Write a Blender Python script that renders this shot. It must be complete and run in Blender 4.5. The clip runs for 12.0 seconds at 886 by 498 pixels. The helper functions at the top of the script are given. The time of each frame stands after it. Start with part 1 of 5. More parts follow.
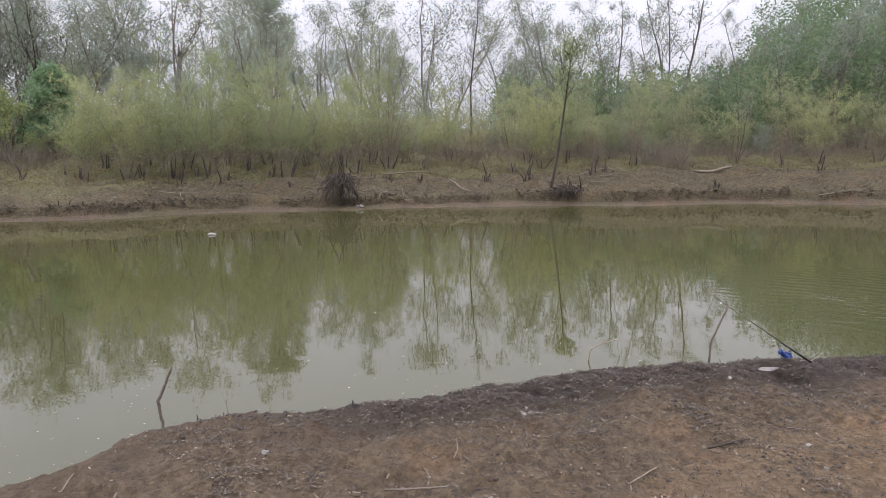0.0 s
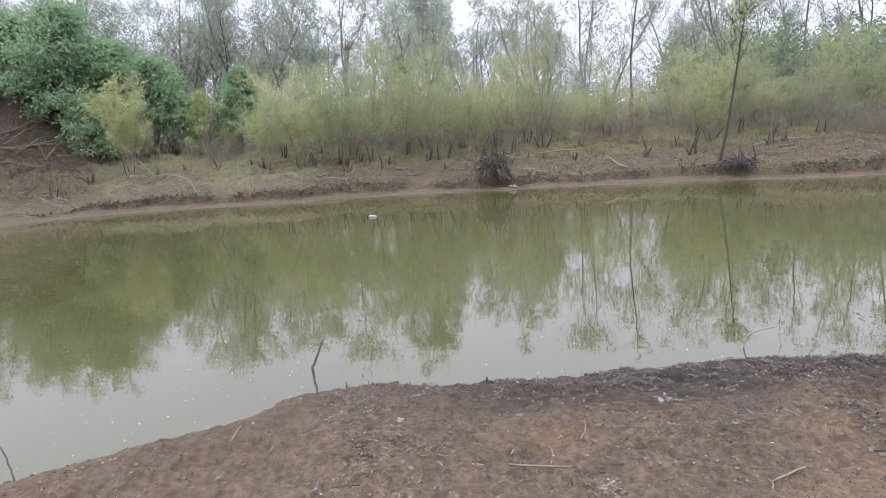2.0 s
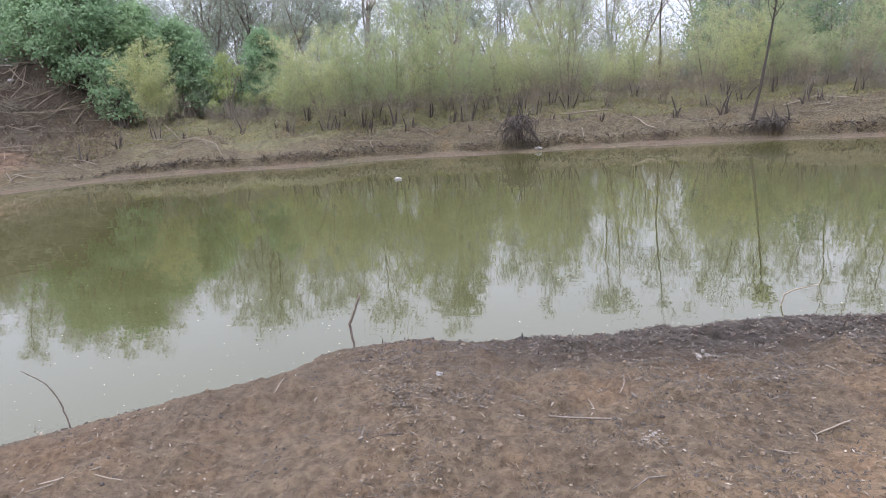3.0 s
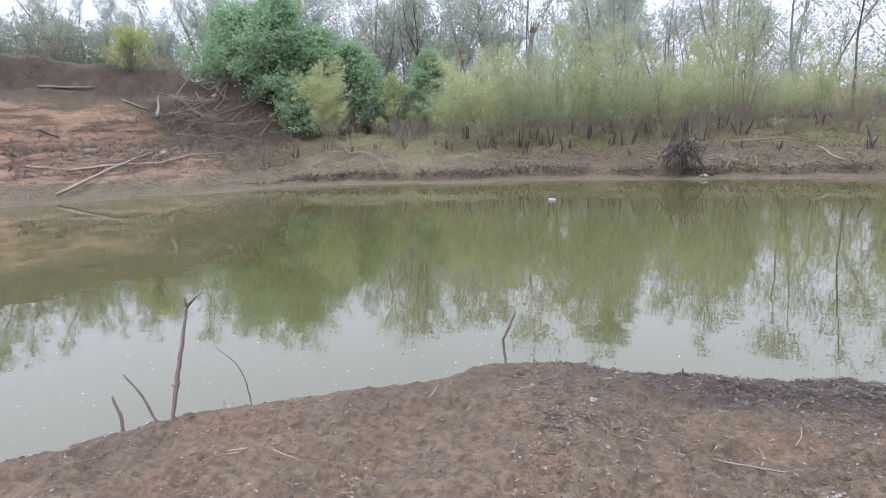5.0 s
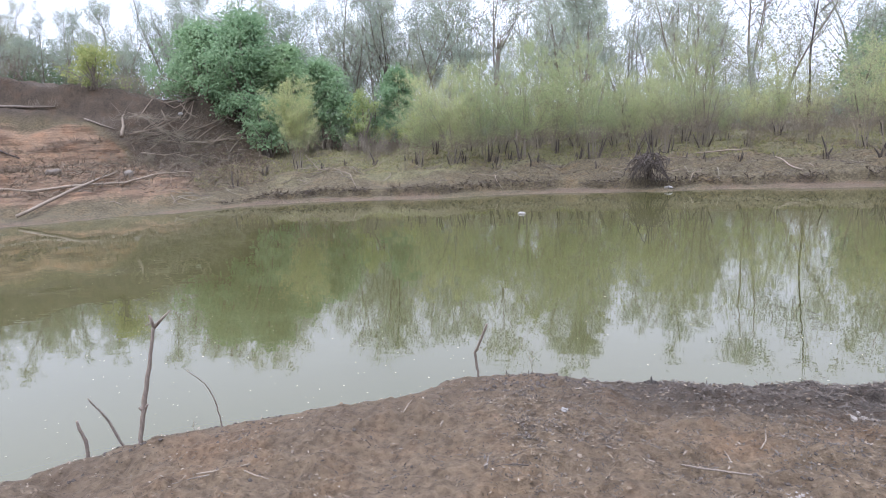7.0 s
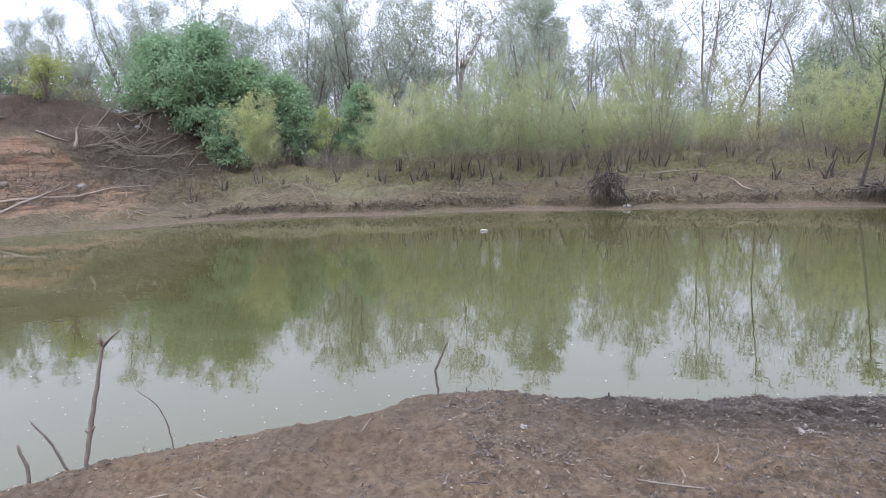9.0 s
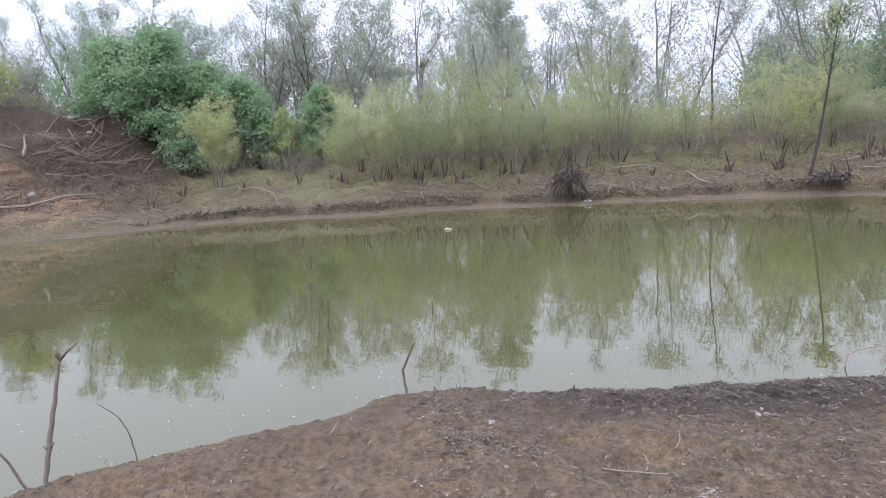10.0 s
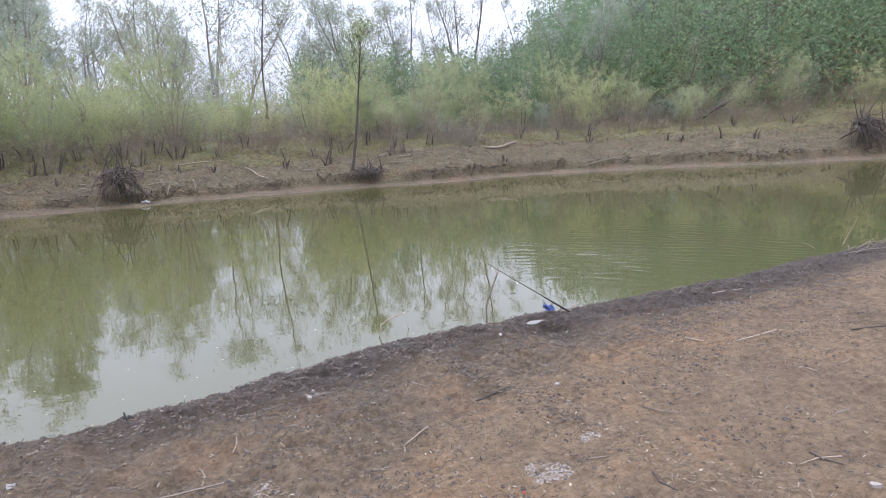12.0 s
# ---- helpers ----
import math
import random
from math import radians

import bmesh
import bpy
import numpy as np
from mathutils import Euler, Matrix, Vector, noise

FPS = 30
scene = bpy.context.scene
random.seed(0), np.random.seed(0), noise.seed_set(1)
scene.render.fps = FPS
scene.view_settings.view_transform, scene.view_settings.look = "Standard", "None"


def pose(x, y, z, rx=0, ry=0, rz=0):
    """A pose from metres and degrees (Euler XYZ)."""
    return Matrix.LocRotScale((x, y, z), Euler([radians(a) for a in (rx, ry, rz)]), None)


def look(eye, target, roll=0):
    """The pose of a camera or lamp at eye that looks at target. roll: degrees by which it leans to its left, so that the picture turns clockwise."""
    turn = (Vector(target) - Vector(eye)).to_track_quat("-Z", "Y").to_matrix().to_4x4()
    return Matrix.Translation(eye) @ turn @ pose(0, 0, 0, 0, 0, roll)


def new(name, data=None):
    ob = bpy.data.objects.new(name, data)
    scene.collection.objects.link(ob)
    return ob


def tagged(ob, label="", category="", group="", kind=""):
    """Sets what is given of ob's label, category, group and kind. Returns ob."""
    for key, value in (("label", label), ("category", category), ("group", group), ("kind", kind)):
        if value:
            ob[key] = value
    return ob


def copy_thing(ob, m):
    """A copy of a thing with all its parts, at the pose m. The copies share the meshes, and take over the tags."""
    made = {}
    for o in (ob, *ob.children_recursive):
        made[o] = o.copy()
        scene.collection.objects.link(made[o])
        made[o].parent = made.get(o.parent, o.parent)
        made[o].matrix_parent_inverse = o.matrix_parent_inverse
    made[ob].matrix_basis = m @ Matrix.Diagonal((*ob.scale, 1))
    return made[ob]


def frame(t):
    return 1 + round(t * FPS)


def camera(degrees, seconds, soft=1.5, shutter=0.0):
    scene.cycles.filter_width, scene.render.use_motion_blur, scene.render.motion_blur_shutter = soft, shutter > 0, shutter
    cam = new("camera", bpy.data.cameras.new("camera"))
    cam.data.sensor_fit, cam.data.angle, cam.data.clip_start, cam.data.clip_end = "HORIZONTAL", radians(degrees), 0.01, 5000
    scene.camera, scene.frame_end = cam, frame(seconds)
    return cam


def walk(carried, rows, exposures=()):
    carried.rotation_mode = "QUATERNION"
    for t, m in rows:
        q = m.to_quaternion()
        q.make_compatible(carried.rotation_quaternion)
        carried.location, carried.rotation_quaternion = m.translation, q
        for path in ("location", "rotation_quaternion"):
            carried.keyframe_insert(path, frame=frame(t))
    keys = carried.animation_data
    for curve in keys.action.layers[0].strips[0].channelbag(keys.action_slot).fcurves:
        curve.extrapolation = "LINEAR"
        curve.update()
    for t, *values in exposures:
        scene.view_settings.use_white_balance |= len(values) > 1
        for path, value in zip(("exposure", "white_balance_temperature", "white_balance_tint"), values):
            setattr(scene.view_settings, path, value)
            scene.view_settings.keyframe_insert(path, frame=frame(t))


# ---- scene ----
EXPOSURES = [(0.0, -0.40, 7050, 14), (0.6, -0.09, 6750, 14), (1.3, 0.06, 6600, 14), (3.5, 0.15, 6450, 14), (5.5, 0.22, 6300, 13), (7.0, 0.23, 6300, 13), (9.0, 0.07, 6300, 13), (10.5, 0.05, 6350, 14), (12.0, 0.11, 6350, 14)]
cam = camera(71.47, 12.0, soft=0.7)
# seconds, place in metres, yaw, pitch and roll in degrees
PATH = [
    (0.00, 0.000, 0.000, 2.020, -0.00, -9.30, 0.34),
    (0.30, 0.059, 0.023, 2.017, 7.18, -10.44, 0.96),
    (0.50, 0.099, 0.038, 2.015, 10.68, -11.01, 1.40),
    (1.00, 0.143, 0.035, 2.002, 15.30, -10.63, 1.75),
    (1.50, 0.174, -0.001, 2.022, 15.68, -10.75, 3.02),
    (2.00, 0.208, -0.020, 2.023, 14.48, -10.73, 3.16),
    (2.50, 0.198, -0.045, 2.017, 13.56, -11.70, 3.98),
    (3.00, 0.097, -0.066, 1.974, 16.39, -13.91, 3.60),
    (3.20, 0.056, -0.092, 1.975, 20.96, -15.23, 3.21),
    (3.50, -0.006, -0.130, 1.977, 29.44, -15.81, 4.58),
    (3.70, -0.004, -0.138, 1.978, 32.61, -15.59, 3.88),
    (5.30, 0.011, -0.194, 1.990, 29.56, -10.78, 1.99),
    (5.50, 0.013, -0.201, 1.992, 29.23, -10.61, 2.00),
    (6.00, 0.022, -0.203, 1.990, 29.50, -10.76, 2.21),
    (6.50, 0.032, -0.201, 1.993, 28.96, -10.63, 2.63),
    (7.00, 0.037, -0.199, 1.989, 27.64, -10.14, 2.80),
    (8.80, 0.057, -0.191, 1.988, 24.15, -8.89, 1.84),
    (9.00, 0.059, -0.190, 1.988, 24.30, -8.71, 2.06),
    (9.50, 0.071, -0.210, 1.996, 23.02, -8.78, 2.88),
    (10.00, 0.081, -0.205, 1.994, 20.87, -8.94, 3.27),
    (10.50, 0.094, -0.203, 2.015, 17.38, -9.70, 3.87),
    (10.80, 0.131, -0.192, 2.009, 11.26, -10.05, 2.95),
    (11.00, 0.157, -0.184, 2.005, 4.62, -11.06, 1.56),
    (11.50, 0.165, -0.147, 2.005, -6.47, -12.24, 0.77),
    (12.00, 0.307, -0.113, 2.014, -17.58, -11.26, 2.38),
]
walk(cam, [(t, pose(x, y, z, 90 + pitch, roll, yaw)) for t, x, y, z, yaw, pitch, roll in PATH], EXPOSURES)

# ---- light ----
world = bpy.data.worlds.new("overcast_sky")
scene.world = world
world.use_nodes = True
wn, wl = world.node_tree.nodes, world.node_tree.links
wn.clear()
sky = wn.new("ShaderNodeTexSky")
sky.sky_type = "NISHITA"
sky.sun_disc = False
sky.sun_elevation = radians(42)
sky.sun_rotation = radians(200)
sky.air_density, sky.dust_density = 1.4, 3.0
scale_sky = wn.new("ShaderNodeVectorMath")
scale_sky.operation = "SCALE"
scale_sky.inputs["Scale"].default_value = 0.10
wl.new(sky.outputs[0], scale_sky.inputs[0])
# closed cloud layer: even, faintly mottled light grey
cloud_place = wn.new("ShaderNodeTexCoord")
cloud_noise = wn.new("ShaderNodeTexNoise")
cloud_noise.inputs["Scale"].default_value = 2.2
cloud_noise.inputs["Detail"].default_value = 5
wl.new(cloud_place.outputs["Generated"], cloud_noise.inputs["Vector"])
cloud_tone = wn.new("ShaderNodeValToRGB")
cloud_tone.color_ramp.elements[0].position, cloud_tone.color_ramp.elements[0].color = 0.3, (0.865, 0.930, 1.15, 1)
cloud_tone.color_ramp.elements[1].position, cloud_tone.color_ramp.elements[1].color = 0.7, (0.995, 1.045, 1.26, 1)
wl.new(cloud_noise.outputs["Fac"], cloud_tone.inputs[0])
# an overcast sky is about three times as bright overhead as low down
up = wn.new("ShaderNodeSeparateXYZ")
wl.new(cloud_place.outputs["Generated"], up.inputs[0])
lift = wn.new("ShaderNodeMapRange")
lift.inputs["From Min"].default_value, lift.inputs["From Max"].default_value = 0.0, 1.0
lift.inputs["To Min"].default_value, lift.inputs["To Max"].default_value = 0.92, 3.9
wl.new(up.outputs["Z"], lift.inputs["Value"])
graded = wn.new("ShaderNodeVectorMath")
graded.operation = "SCALE"
wl.new(cloud_tone.outputs[0], graded.inputs[0])
wl.new(lift.outputs[0], graded.inputs["Scale"])
cover = wn.new("ShaderNodeMix")
cover.data_type = "RGBA"
cover.inputs["Factor"].default_value = 0.88
wl.new(scale_sky.outputs[0], cover.inputs[6])
wl.new(graded.outputs[0], cover.inputs[7])
sky_out = wn.new("ShaderNodeBackground")
sky_out.inputs["Strength"].default_value = 1.0
wl.new(cover.outputs[2], sky_out.inputs["Color"])
wl.new(sky_out.outputs[0], wn.new("ShaderNodeOutputWorld").inputs[0])

sun_data = bpy.data.lights.new("sun", "SUN")
sun_data.energy, sun_data.angle, sun_data.color = 1.5, radians(50), (1.0, 0.96, 0.9)
sun = new("sun", sun_data)
sun.matrix_world = look((0, 0, 50), (12, 28, 0))


# ---- materials ----
def nodes_of(name):
    m = bpy.data.materials.new(name)
    m.use_nodes = True
    return m, m.node_tree.nodes, m.node_tree.links, m.node_tree.nodes["Principled BSDF"]


def noise_node(n, l, at, size, detail=6, rough=0.62):
    k = n.new("ShaderNodeTexNoise")
    k.inputs["Scale"].default_value, k.inputs["Detail"].default_value, k.inputs["Roughness"].default_value = size, detail, rough
    l.new(at, k.inputs["Vector"])
    return k.outputs["Fac"]


def ramp(n, l, fac, stops):
    k = n.new("ShaderNodeValToRGB")
    e = k.color_ramp.elements
    while len(e) < len(stops):
        e.new(0.5)
    for x, (p, c) in zip(e, stops):
        x.position, x.color = p, (*c, 1)
    l.new(fac, k.inputs[0])
    return k.outputs[0]


def mixed(n, l, fac, a, b, blend="MIX"):
    k = n.new("ShaderNodeMix")
    k.data_type, k.blend_type = "RGBA", blend
    for socket, v in ((k.inputs["Factor"], fac), (k.inputs[6], a), (k.inputs[7], b)):
        if isinstance(v, (int, float)):
            socket.default_value = v
        elif isinstance(v, tuple):
            socket.default_value = (*v, 1)
        else:
            l.new(v, socket)
    return k.outputs[2]


def sums(n, l, op, a, b):
    k = n.new("ShaderNodeMath")
    k.operation = op
    for i, v in enumerate((a, b)):
        if isinstance(v, (int, float)):
            k.inputs[i].default_value = v
        else:
            l.new(v, k.inputs[i])
    return k.outputs[0]


def bumped(n, l, bsdf, height, strength, distance):
    k = n.new("ShaderNodeBump")
    k.inputs["Strength"].default_value, k.inputs["Distance"].default_value = strength, distance
    l.new(height, k.inputs["Height"])
    l.new(k.outputs[0], bsdf.inputs["Normal"])


def stuff_mat(name, dark, light, size=8.0, rough=0.85, bump=0.4, grain=60.0, stretch=(1, 1, 1), metal=0.0, vary=0.25, thick=0.01):
    """A worn surface: two colours mixed at two scales, some difference from thing to thing, fine relief."""
    m, n, l, b = nodes_of(name)
    at = n.new("ShaderNodeTexCoord").outputs["Object"]
    mp = n.new("ShaderNodeMapping")
    mp.inputs["Scale"].default_value = stretch
    l.new(at, mp.inputs[0])
    at = mp.outputs[0]
    f1, f2 = noise_node(n, l, at, size), noise_node(n, l, at, grain, 4)
    c = ramp(n, l, f1, [(0.3, dark), (0.7, light)])
    c = mixed(n, l, 0.55, c, ramp(n, l, f2, [(0.3, tuple(x * 0.6 for x in dark)), (0.7, tuple(min(1, x * 1.15) for x in light))]))
    rnd = n.new("ShaderNodeObjectInfo").outputs["Random"]
    c = mixed(n, l, vary, c, ramp(n, l, rnd, [(0.0, tuple(x * 0.6 for x in dark)), (1.0, tuple(min(1, x * 1.2) for x in light))]))
    l.new(c, b.inputs["Base Color"])
    b.inputs["Roughness"].default_value, b.inputs["Metallic"].default_value = rough, metal
    bumped(n, l, b, f2, bump, thick)
    return m


def leaf_mat(name, colours, through_light=0.35):
    """Leaves: colour differs from leaf to leaf and from plant to plant, light shines through."""
    m, n, l, b = nodes_of(name)
    isl = n.new("ShaderNodeNewGeometry").outputs["Random Per Island"]
    rnd = n.new("ShaderNodeObjectInfo").outputs["Random"]
    c = ramp(n, l, isl, [(i / (len(colours) - 1), q) for i, q in enumerate(colours)])
    c = mixed(n, l, 0.8, c, ramp(n, l, rnd, [(0.0, (0.80, 0.84, 0.82)), (0.5, (1, 1, 1)), (1.0, (1.08, 1.0, 0.86))]), "MULTIPLY")
    l.new(c, b.inputs["Base Color"])
    b.inputs["Roughness"].default_value = 0.6
    b.inputs["Specular IOR Level"].default_value = 0.25
    tr = n.new("ShaderNodeBsdfTranslucent")
    l.new(c, tr.inputs["Color"])
    mx = n.new("ShaderNodeMixShader")
    mx.inputs[0].default_value = through_light
    l.new(b.outputs[0], mx.inputs[1])
    l.new(tr.outputs[0], mx.inputs[2])
    l.new(mx.outputs[0], n["Material Output"].inputs[0])
    return m


WILLOW_LEAF = leaf_mat("willow_leaf", [(0.285, 0.350, 0.175), (0.365, 0.430, 0.220), (0.445, 0.500, 0.270), (0.52, 0.545, 0.315)], 0.66)
TALL_LEAF = leaf_mat("tall_leaf", [(0.275, 0.335, 0.265), (0.345, 0.405, 0.325), (0.43, 0.475, 0.395)], 0.58)
GREEN_LEAF = leaf_mat("green_leaf", [(0.180, 0.282, 0.160), (0.245, 0.362, 0.205), (0.325, 0.442, 0.265)], 0.55)
YELLOW_LEAF = leaf_mat("yellow_leaf", [(0.235, 0.295, 0.130), (0.315, 0.375, 0.165), (0.40, 0.435, 0.21)], 0.58)
WOOD_LEAF = leaf_mat("far_wood_leaf", [(0.127, 0.193, 0.112), (0.165, 0.242, 0.131), (0.242, 0.303, 0.169)], 0.58)
BARK = stuff_mat("grey_bark", (0.086, 0.071, 0.061), (0.234, 0.197, 0.161), 5, 0.9, 0.6, 40, (1, 1, 0.25))
DARK_BARK = stuff_mat("dark_bark", (0.026, 0.021, 0.018), (0.070, 0.056, 0.046), 5, 0.9, 0.6, 40, (1, 1, 0.25))
TWIG = stuff_mat("twig_bark", (0.165, 0.136, 0.096), (0.330, 0.271, 0.184), 9, 0.85, 0.3, 50)
DRY_TWIG = stuff_mat("dry_twig", (0.142, 0.122, 0.094), (0.270, 0.235, 0.182), 9, 0.9, 0.3, 50)
SHOOT = stuff_mat("shoot_bark", (0.125, 0.108, 0.085), (0.26, 0.225, 0.18), 9, 0.85, 0.3, 50)
PALE_WOOD = stuff_mat("bleached_wood", (0.155, 0.122, 0.090), (0.285, 0.232, 0.180), 6, 0.8, 0.4, 50, (1, 1, 0.3))
STICK = stuff_mat("wet_stick", (0.100, 0.080, 0.064), (0.205, 0.168, 0.138), 14, 0.75, 0.5, 90, (1, 1, 0.3), 0.0, 0.15)
ROOT = stuff_mat("root", (0.026, 0.021, 0.017), (0.075, 0.059, 0.047), 6, 0.9, 0.4, 40)
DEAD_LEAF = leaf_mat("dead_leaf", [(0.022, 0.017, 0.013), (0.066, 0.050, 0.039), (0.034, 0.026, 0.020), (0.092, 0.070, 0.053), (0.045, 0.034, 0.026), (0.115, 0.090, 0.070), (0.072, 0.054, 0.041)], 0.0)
CHIP_GREY = leaf_mat("weathered_chip", [(0.075, 0.062, 0.052), (0.125, 0.106, 0.09), (0.045, 0.038, 0.032), (0.17, 0.145, 0.125)], 0.0)
FLAKE = leaf_mat("dry_flake", [(0.16, 0.125, 0.09), (0.24, 0.195, 0.145), (0.10, 0.078, 0.056), (0.34, 0.29, 0.23)], 0.0)
STRAW = leaf_mat("straw", [(0.035, 0.026, 0.02), (0.13, 0.10, 0.07), (0.18, 0.14, 0.10), (0.05, 0.038, 0.028), (0.25, 0.205, 0.15), (0.08, 0.06, 0.045)], 0.0)
GRASS = leaf_mat("grass_blade", [(0.16, 0.175, 0.07), (0.22, 0.23, 0.095), (0.28, 0.255, 0.13)], 0.35)
FLUFF = leaf_mat("fluff", [(0.231, 0.237, 0.209), (0.341, 0.347, 0.319), (0.440, 0.440, 0.418)], 0.2)
WHITE_FOAM = stuff_mat("dirty_white", (0.227, 0.214, 0.197), (0.330, 0.322, 0.309), 20, 0.6, 0.2, 90)
CHALK = stuff_mat("chalky_crumbs", (0.17, 0.145, 0.12), (0.30, 0.275, 0.25), 25, 0.95, 0.5, 120)
ROD_BLACK = stuff_mat("rod_blank", (0.012, 0.013, 0.012), (0.035, 0.036, 0.034), 20, 0.35, 0.05, 90)
ROD_OLIVE = stuff_mat("rod_top", (0.05, 0.05, 0.03), (0.10, 0.095, 0.06), 20, 0.4, 0.05, 90)
REEL_BLUE = stuff_mat("reel_blue", (0.008, 0.025, 0.13), (0.02, 0.065, 0.27), 30, 0.35, 0.1, 120)
REEL_DARK = stuff_mat("reel_dark", (0.012, 0.014, 0.02), (0.04, 0.045, 0.06), 30, 0.35, 0.1, 120)
METAL = stuff_mat("dull_metal", (0.35, 0.35, 0.36), (0.55, 0.55, 0.56), 40, 0.35, 0.1, 150, metal=1.0)
RED_PLASTIC = stuff_mat("red_plastic", (0.55, 0.05, 0.02), (0.75, 0.10, 0.04), 30, 0.45, 0.1, 90)
STONE = stuff_mat("grey_stone", (0.13, 0.112, 0.094), (0.22, 0.195, 0.165), 8, 0.9, 0.5, 40)


def ground_material():
    """Mud, sand, litter, clay, grass and painted crest shade on one sheet, blended by the zones stored on its points.
    """
    m, n, l, b = nodes_of("ground_soil")
    at = n.new("ShaderNodeNewGeometry").outputs["Position"]

    def zone(name):
        k = n.new("ShaderNodeAttribute")
        k.attribute_name = name
        return k.outputs["Fac"]

    big, mid, fine, grit = (noise_node(n, l, at, s, d) for s, d in ((0.5, 4), (3.5, 7), (17, 12), (130, 4)))
    def soil(a, b, c, d, share=0.55):
        return mixed(n, l, share, ramp(n, l, mid, [(0.32, a), (0.68, b)]), ramp(n, l, fine, [(0.38, c), (0.62, d)]))

    mud = soil((0.128, 0.094, 0.061), (0.235, 0.176, 0.115), (0.074, 0.055, 0.037), (0.285, 0.214, 0.142), 0.52)
    sand = soil((0.196, 0.138, 0.084), (0.300, 0.216, 0.134), (0.138, 0.098, 0.060), (0.335, 0.246, 0.156))
    wet = soil((0.036, 0.028, 0.021), (0.085, 0.066, 0.051), (0.018, 0.015, 0.011), (0.125, 0.097, 0.075))
    beach = soil((0.108, 0.080, 0.056), (0.168, 0.128, 0.090), (0.070, 0.053, 0.038), (0.205, 0.158, 0.112))
    bank = soil((0.086, 0.072, 0.044), (0.168, 0.141, 0.087), (0.038, 0.032, 0.021), (0.208, 0.176, 0.110))
    clay = soil((0.180, 0.117, 0.075), (0.275, 0.187, 0.124), (0.100, 0.068, 0.048), (0.325, 0.232, 0.157))
    # scarp soil, darkened to paint in the shadow under the overhanging crest
    shaded_scarp = soil((0.060, 0.047, 0.036), (0.122, 0.096, 0.071), (0.034, 0.027, 0.021), (0.138, 0.110, 0.082))
    strata_at = n.new("ShaderNodeMapping")
    strata_at.inputs["Scale"].default_value = (0.35, 0.35, 3.2)
    l.new(at, strata_at.inputs[0])
    strata = noise_node(n, l, strata_at.outputs[0], 1.6, 6, 0.65)
    clay = mixed(n, l, 0.85, clay, ramp(n, l, strata, [(0.40, (0.44, 0.40, 0.37)), (0.5, (1, 1, 1)), (0.62, (1.28, 1.24, 1.2))]), "MULTIPLY")
    turf = soil((0.120, 0.118, 0.058), (0.215, 0.206, 0.106), (0.078, 0.074, 0.042), (0.240, 0.224, 0.126))
    # dark crumbs and pale specks
    speck = noise_node(n, l, at, 52, 4)

    def edge(z, soft):
        # breaks up the border between two zones
        k = n.new("ShaderNodeMapRange")
        k.interpolation_type = "SMOOTHSTEP"
        k.inputs["From Min"].default_value, k.inputs["From Max"].default_value = 0.5 - soft, 0.5 + soft
        l.new(sums(n, l, "ADD", z, sums(n, l, "MULTIPLY", sums(n, l, "SUBTRACT", sums(n, l, "ADD", mid, fine), 1.0), 0.55)), k.inputs["Value"])
        return k.outputs[0]

    c = mixed(n, l, edge(zone("sand"), 0.25), mud, sand)
    c = mixed(n, l, edge(zone("far"), 0.05), c, bank)
    c = mixed(n, l, edge(zone("turf"), 0.3), c, turf)
    c = mixed(n, l, edge(zone("clay"), 0.22), c, clay)
    c = mixed(n, l, edge(zone("shaded_scarp"), 0.25), c, shaded_scarp)
    c = mixed(n, l, edge(zone("beach"), 0.2), c, beach)
    c = mixed(n, l, edge(zone("wet"), 0.3), c, wet)
    c = mixed(n, l, 0.75, c, ramp(n, l, speck, [(0.30, (0.45, 0.43, 0.42)), (0.42, (1, 1, 1)), (0.62, (1, 1, 1)), (0.72, (1.35, 1.33, 1.3))]), "MULTIPLY")
    tone = noise_node(n, l, at, 1.4, 5)
    c = mixed(n, l, 0.8, c, ramp(n, l, tone, [(0.34, (0.78, 0.76, 0.78)), (0.5, (1, 1, 1)), (0.66, (1.16, 1.02, 0.93))]), "MULTIPLY")
    crack = n.new("ShaderNodeTexVoronoi")
    crack.feature = "DISTANCE_TO_EDGE"
    crack.inputs["Scale"].default_value = 11
    warp = n.new("ShaderNodeVectorMath")
    warp.operation = "ADD"
    l.new(at, warp.inputs[0])
    shift = n.new("ShaderNodeTexNoise")
    shift.inputs["Scale"].default_value = 9
    l.new(at, shift.inputs["Vector"])
    soft_shift = n.new("ShaderNodeVectorMath")
    soft_shift.operation = "SCALE"
    soft_shift.inputs["Scale"].default_value = 0.09
    l.new(shift.outputs["Color"], soft_shift.inputs[0])
    l.new(soft_shift.outputs[0], warp.inputs[1])
    l.new(warp.outputs[0], crack.inputs["Vector"])
    lines = ramp(n, l, crack.outputs["Distance"], [(0.0, (0.55, 0.52, 0.5)), (0.05, (1, 1, 1))])
    c = mixed(n, l, sums(n, l, "MULTIPLY", edge(zone("sand"), 0.25), 0.55), c, mixed(n, l, 1.0, c, lines, "MULTIPLY"))
    c = mixed(n, l, 0.35, c, ramp(n, l, big, [(0.3, (0.72, 0.72, 0.72)), (0.7, (1.2, 1.18, 1.15))]), "MULTIPLY")
    l.new(c, b.inputs["Base Color"])
    k = n.new("ShaderNodeMapRange")
    k.inputs["To Min"].default_value, k.inputs["To Max"].default_value = 0.95, 0.62
    l.new(zone("wet"), k.inputs["Value"])
    l.new(k.outputs[0], b.inputs["Roughness"])
    b.inputs["Specular IOR Level"].default_value = 0.3
